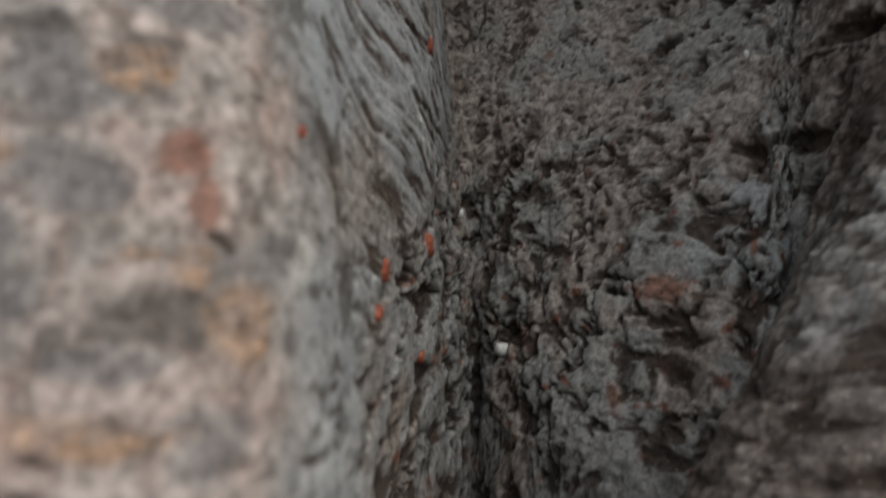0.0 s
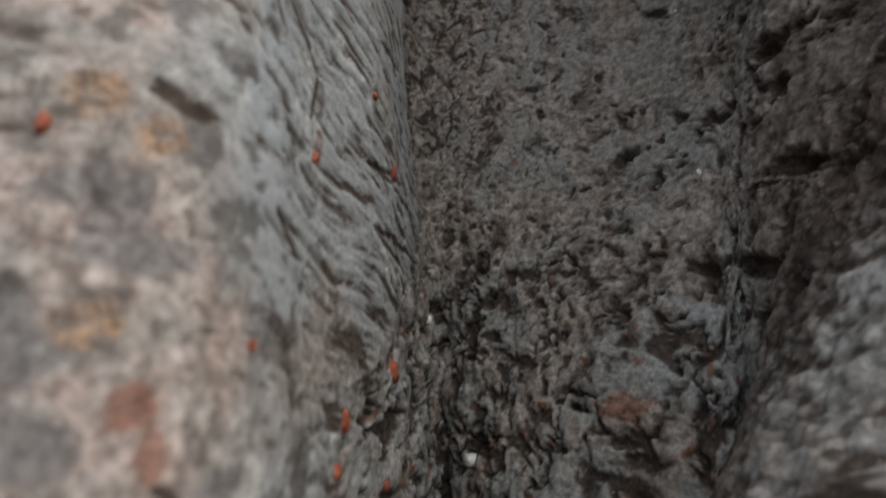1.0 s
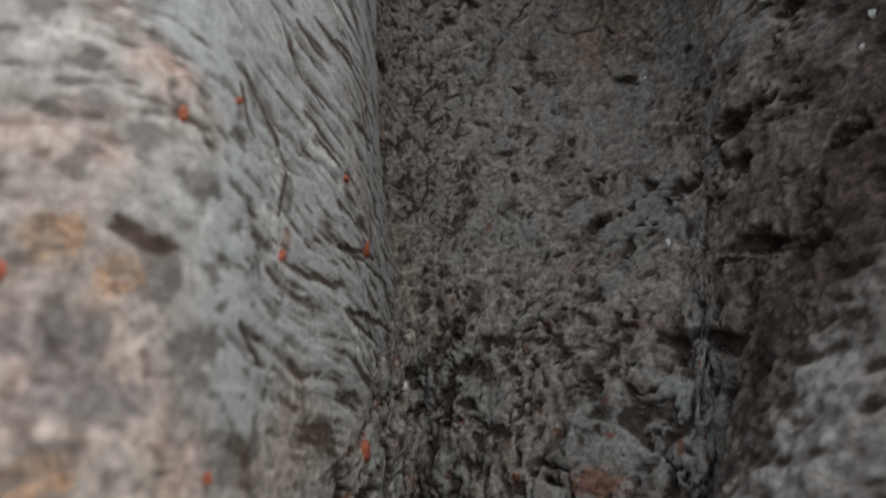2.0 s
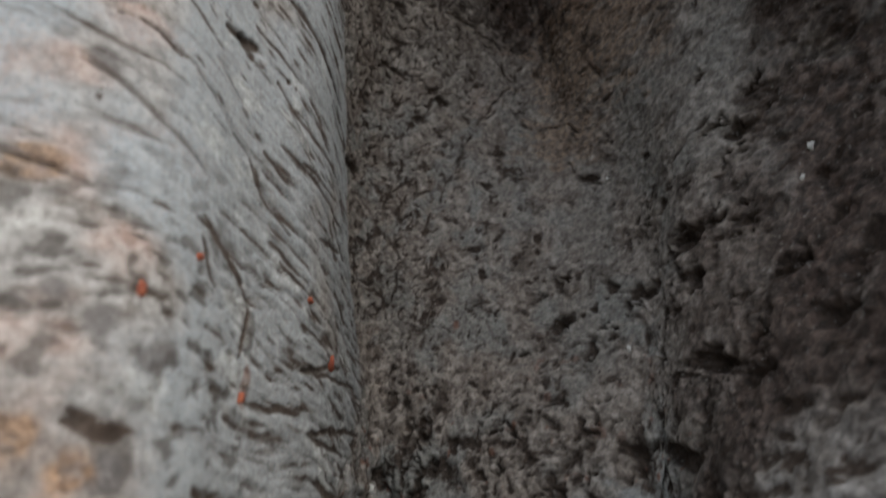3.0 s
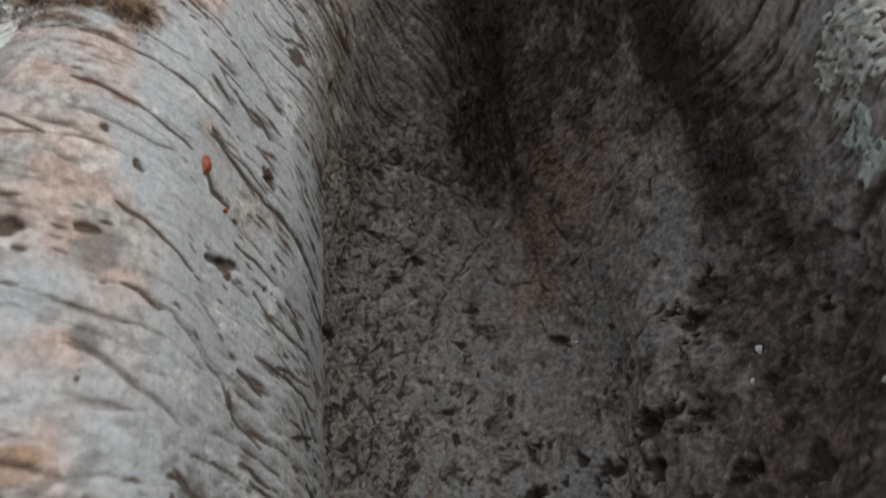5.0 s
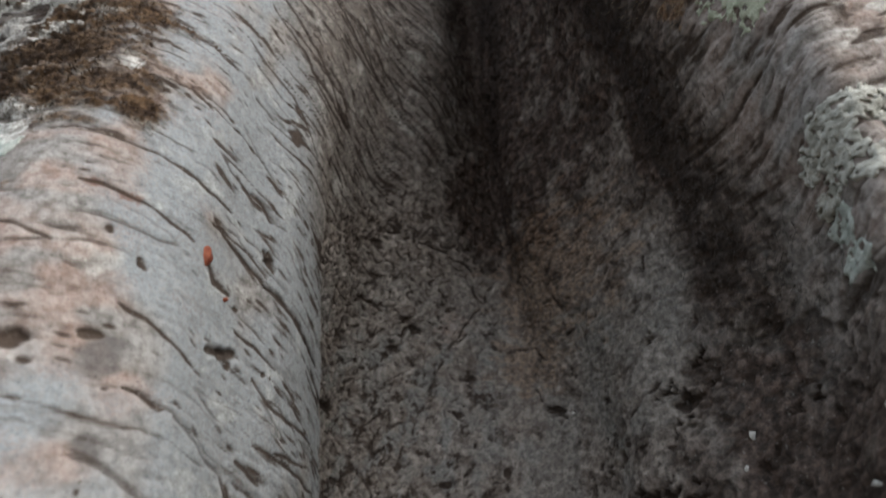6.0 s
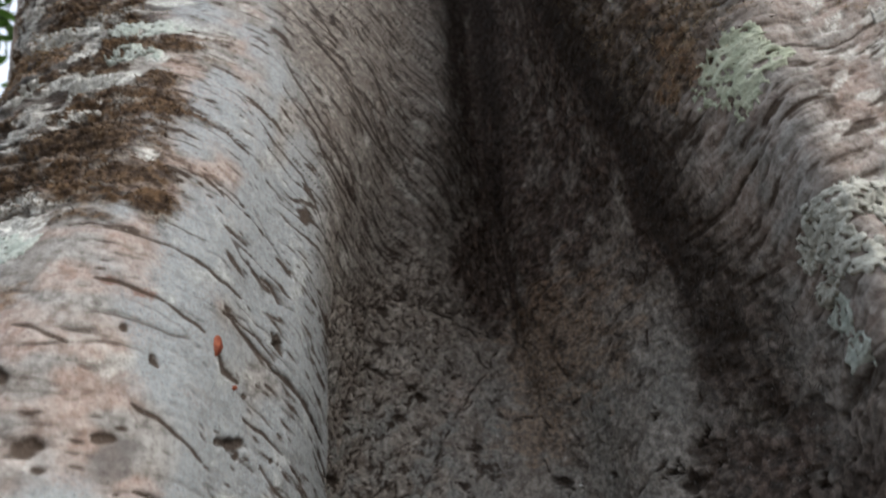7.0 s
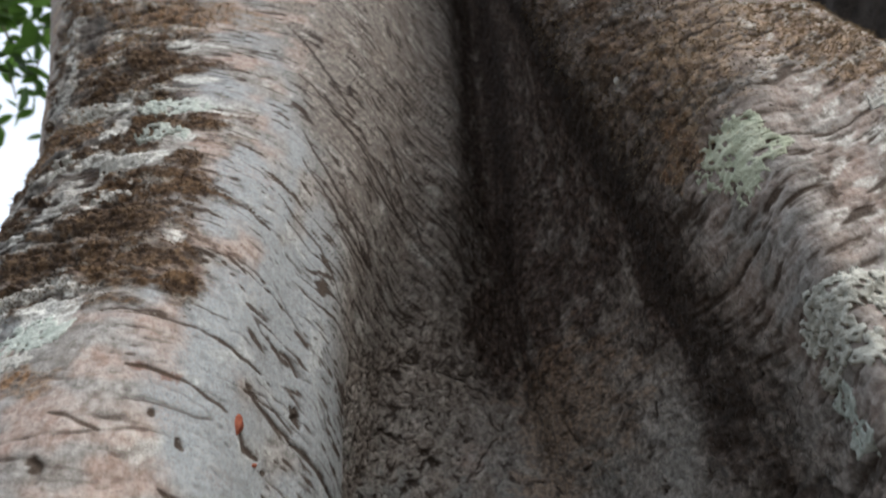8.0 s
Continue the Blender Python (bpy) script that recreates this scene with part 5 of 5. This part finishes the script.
strands("tan_moss", 2500, ((-0.86, -0.42, 2.1, 2.7), covers(ochre, 1.0)), 0.008, 0.0009, 0.0, TAN_FIBRE, "tan dry moss", 25)

# ---- leafy branch beyond the trunk ----


def leaf_mesh():
    bm = bmesh.new()
    rows = []
    for n in range(7):
        f = n / 6
        half = 0.5 * 0.52 * math.sin(math.pi * min(1, f * 0.97 + 0.015)) ** 0.8 * (1.1 - 0.25 * f)
        sag = -0.10 * f * f
        rows.append([bm.verts.new((x * half, f, sag + 0.10 * abs(x) * half * 2)) for x in (-1, -0.5, 0, 0.5, 1)])
    for a, b in zip(rows, rows[1:]):
        for n in range(4):
            bm.faces.new((a[n], a[n + 1], b[n + 1], b[n])).smooth = True
    made = bmesh.ops.solidify(bm, geom=bm.faces[:], thickness=0.006)
    mesh = bpy.data.meshes.new("leaf")
    bm.to_mesh(mesh)
    bm.free()
    mesh.materials.append(LEAF)
    return mesh


def tube(bm, points, radii, sides=8):
    rings = []
    for n, (p, r) in enumerate(zip(points, radii)):
        way = (points[min(n + 1, len(points) - 1)] - points[max(n - 1, 0)]).normalized()
        a = way.orthogonal().normalized()
        b = way.cross(a)
        rings.append([bm.verts.new(p + r * (math.cos(2 * math.pi * k / sides) * a + math.sin(2 * math.pi * k / sides) * b)) for k in range(sides)])
    for u, v in zip(rings, rings[1:]):
        d = min(range(sides), key=lambda k: (u[0].co - v[k].co).length)
        for k in range(sides):
            bm.faces.new((u[k], u[(k + 1) % sides], v[(k + 1 + d) % sides], v[(k + d) % sides])).smooth = True
    bm.faces.new(rings[-1])
    bm.faces.new(rings[0][::-1])


# places on the bark: way along, height, half-width, half-height
rng = random.Random(11)
leafy = new("branch")
tagged(leafy, "leafy green branch hanging beyond the trunk", "branch")
LEAF_MESH = leaf_mesh()
TWIGS = [((-1.95, 1.55, 4.15), (-1.22, 1.24, 3.36)), ((-1.62, 1.50, 4.20), (-1.10, 1.20, 3.42)), ((-1.40, 1.50, 4.12), (-1.14, 1.36, 3.22)), ((-1.80, 1.52, 4.18), (-1.19, 1.40, 3.12))]
bm = bmesh.new()
bough = [Vector(p) for p in ((-0.55, 0.95, 3.70), (-0.95, 1.30, 4.05), (-1.4, 1.50, 4.20), (-1.95, 1.55, 4.15))]
tube(bm, bough, [0.045, 0.035, 0.026, 0.014], 10)
part("bough", bm, TWIG, leafy)
for a, b in TWIGS:
    a, b = Vector(a), Vector(b)
    bm = bmesh.new()
    pts = [a.lerp(b, n / 7) + 0.03 * Vector((math.sin(n * 1.7), math.cos(n * 1.3), 0)) for n in range(8)]
    tube(bm, pts, [0.010 - 0.0011 * n for n in range(8)])
    part("twig", bm, TWIG, leafy)
    for n in range(60):
        f = 1 - rng.random() ** 1.3 * 0.8
        p = a.lerp(b, f) + Vector((rng.uniform(-0.11, 0.11), rng.uniform(-0.11, 0.11), rng.uniform(-0.16, 0.12)))
        size = rng.uniform(0.055, 0.11)
        ob = part("leaf", LEAF_MESH, LEAF, leafy)
        ob.matrix_basis = Matrix.LocRotScale(p, Euler((rng.uniform(-1.5, 0.1), rng.uniform(-0.6, 0.6), rng.uniform(0, 6.28))), (size, size, size))

# ---- crowns high above ----


def crown(owner, middle, wide, tall, count, limbs, foot, seed):
    """Limbs that fork from the top of a stem, and a loose crown of small leaves round their ends."""
    rng = random.Random(seed)
    tips = []
    for n in range(limbs):
        a = 2 * math.pi * (n + rng.uniform(-0.2, 0.2)) / limbs
        tip = Vector(middle) + Vector((wide * 0.75 * math.cos(a), wide * 0.75 * math.sin(a), rng.uniform(-0.4, 0.4) * tall))
        start = Vector(foot)
        pts = [start.lerp(tip, k / 6) + Vector((0, 0, 0.25 * tall * math.sin(math.pi * k / 6))) * 0.4 + 0.12 * Vector((math.sin(k * 2.1 + n), math.cos(k * 1.7 + n), 0)) * (k > 0) for k in range(7)]
        bm = bmesh.new()
        tube(bm, pts, [0.22 - 0.03 * k for k in range(7)], 10)
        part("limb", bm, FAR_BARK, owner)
        tips += pts[3:]
    verts, faces = [], []
    for n in range(count):
        hub = tips[rng.randrange(len(tips))]
        p = hub + Vector((rng.gauss(0, 0.45), rng.gauss(0, 0.45), rng.gauss(0, 0.3)))
        turn = Euler((rng.uniform(-1, 1), rng.uniform(-1, 1), rng.uniform(0, 6.28))).to_matrix()
        size = rng.uniform(0.08, 0.15)
        base = len(verts)
        verts.extend(p + turn @ (Vector(q) * size) for q in ((0, 0, 0), (-0.25, 0.4, 0.05), (0, 1, -0.08), (0.25, 0.4, 0.05), (0, 0.45, -0.02)))
        faces.extend((base + a, base + b, base + 4) for a, b in ((0, 1), (1, 2), (2, 3), (3, 0)))
    mesh = bpy.data.meshes.new("crown")
    mesh.from_pydata(verts, [], faces)
    tagged(part("crown", mesh, LEAF, owner), kind="stuff")


# ---- a shaded stem beyond the far lobe ----
stem = new("tree")
tagged(stem, "dark shaded stem of a neighbouring tree", "tree")
sa, sh = np.meshgrid(np.linspace(0, 2 * np.pi, 160, endpoint=False), np.linspace(-0.05, 8.5, 460))
sr = (0.44 + 0.10 * np.exp(-sh * 1.5) - 0.035 * np.maximum(sh - 3, 0)) * (1 + 0.10 * np.cos(3 * sa + 0.7 * sh) + 0.05 * grain(sa * 1.5, sh * 1.2, 81)) + 0.02 * fbm(sa * 5, sh * 9, 82, 4, 0.6)
stem_places = np.stack([1.62 - 0.02 * sh + sr * np.cos(sa), 0.72 - 0.03 * sh + sr * np.sin(sa), sh], axis=-1)
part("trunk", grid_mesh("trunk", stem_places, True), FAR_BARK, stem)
crown(tree, (0.2, 0.6, 11.0), 3.0, 2.0, 5000, 6, (0.15, 0.62, 9.0), 31)
crown(stem, (1.6, 0.8, 10.0), 1.8, 1.5, 2500, 5, (1.45, 0.47, 8.2), 32)
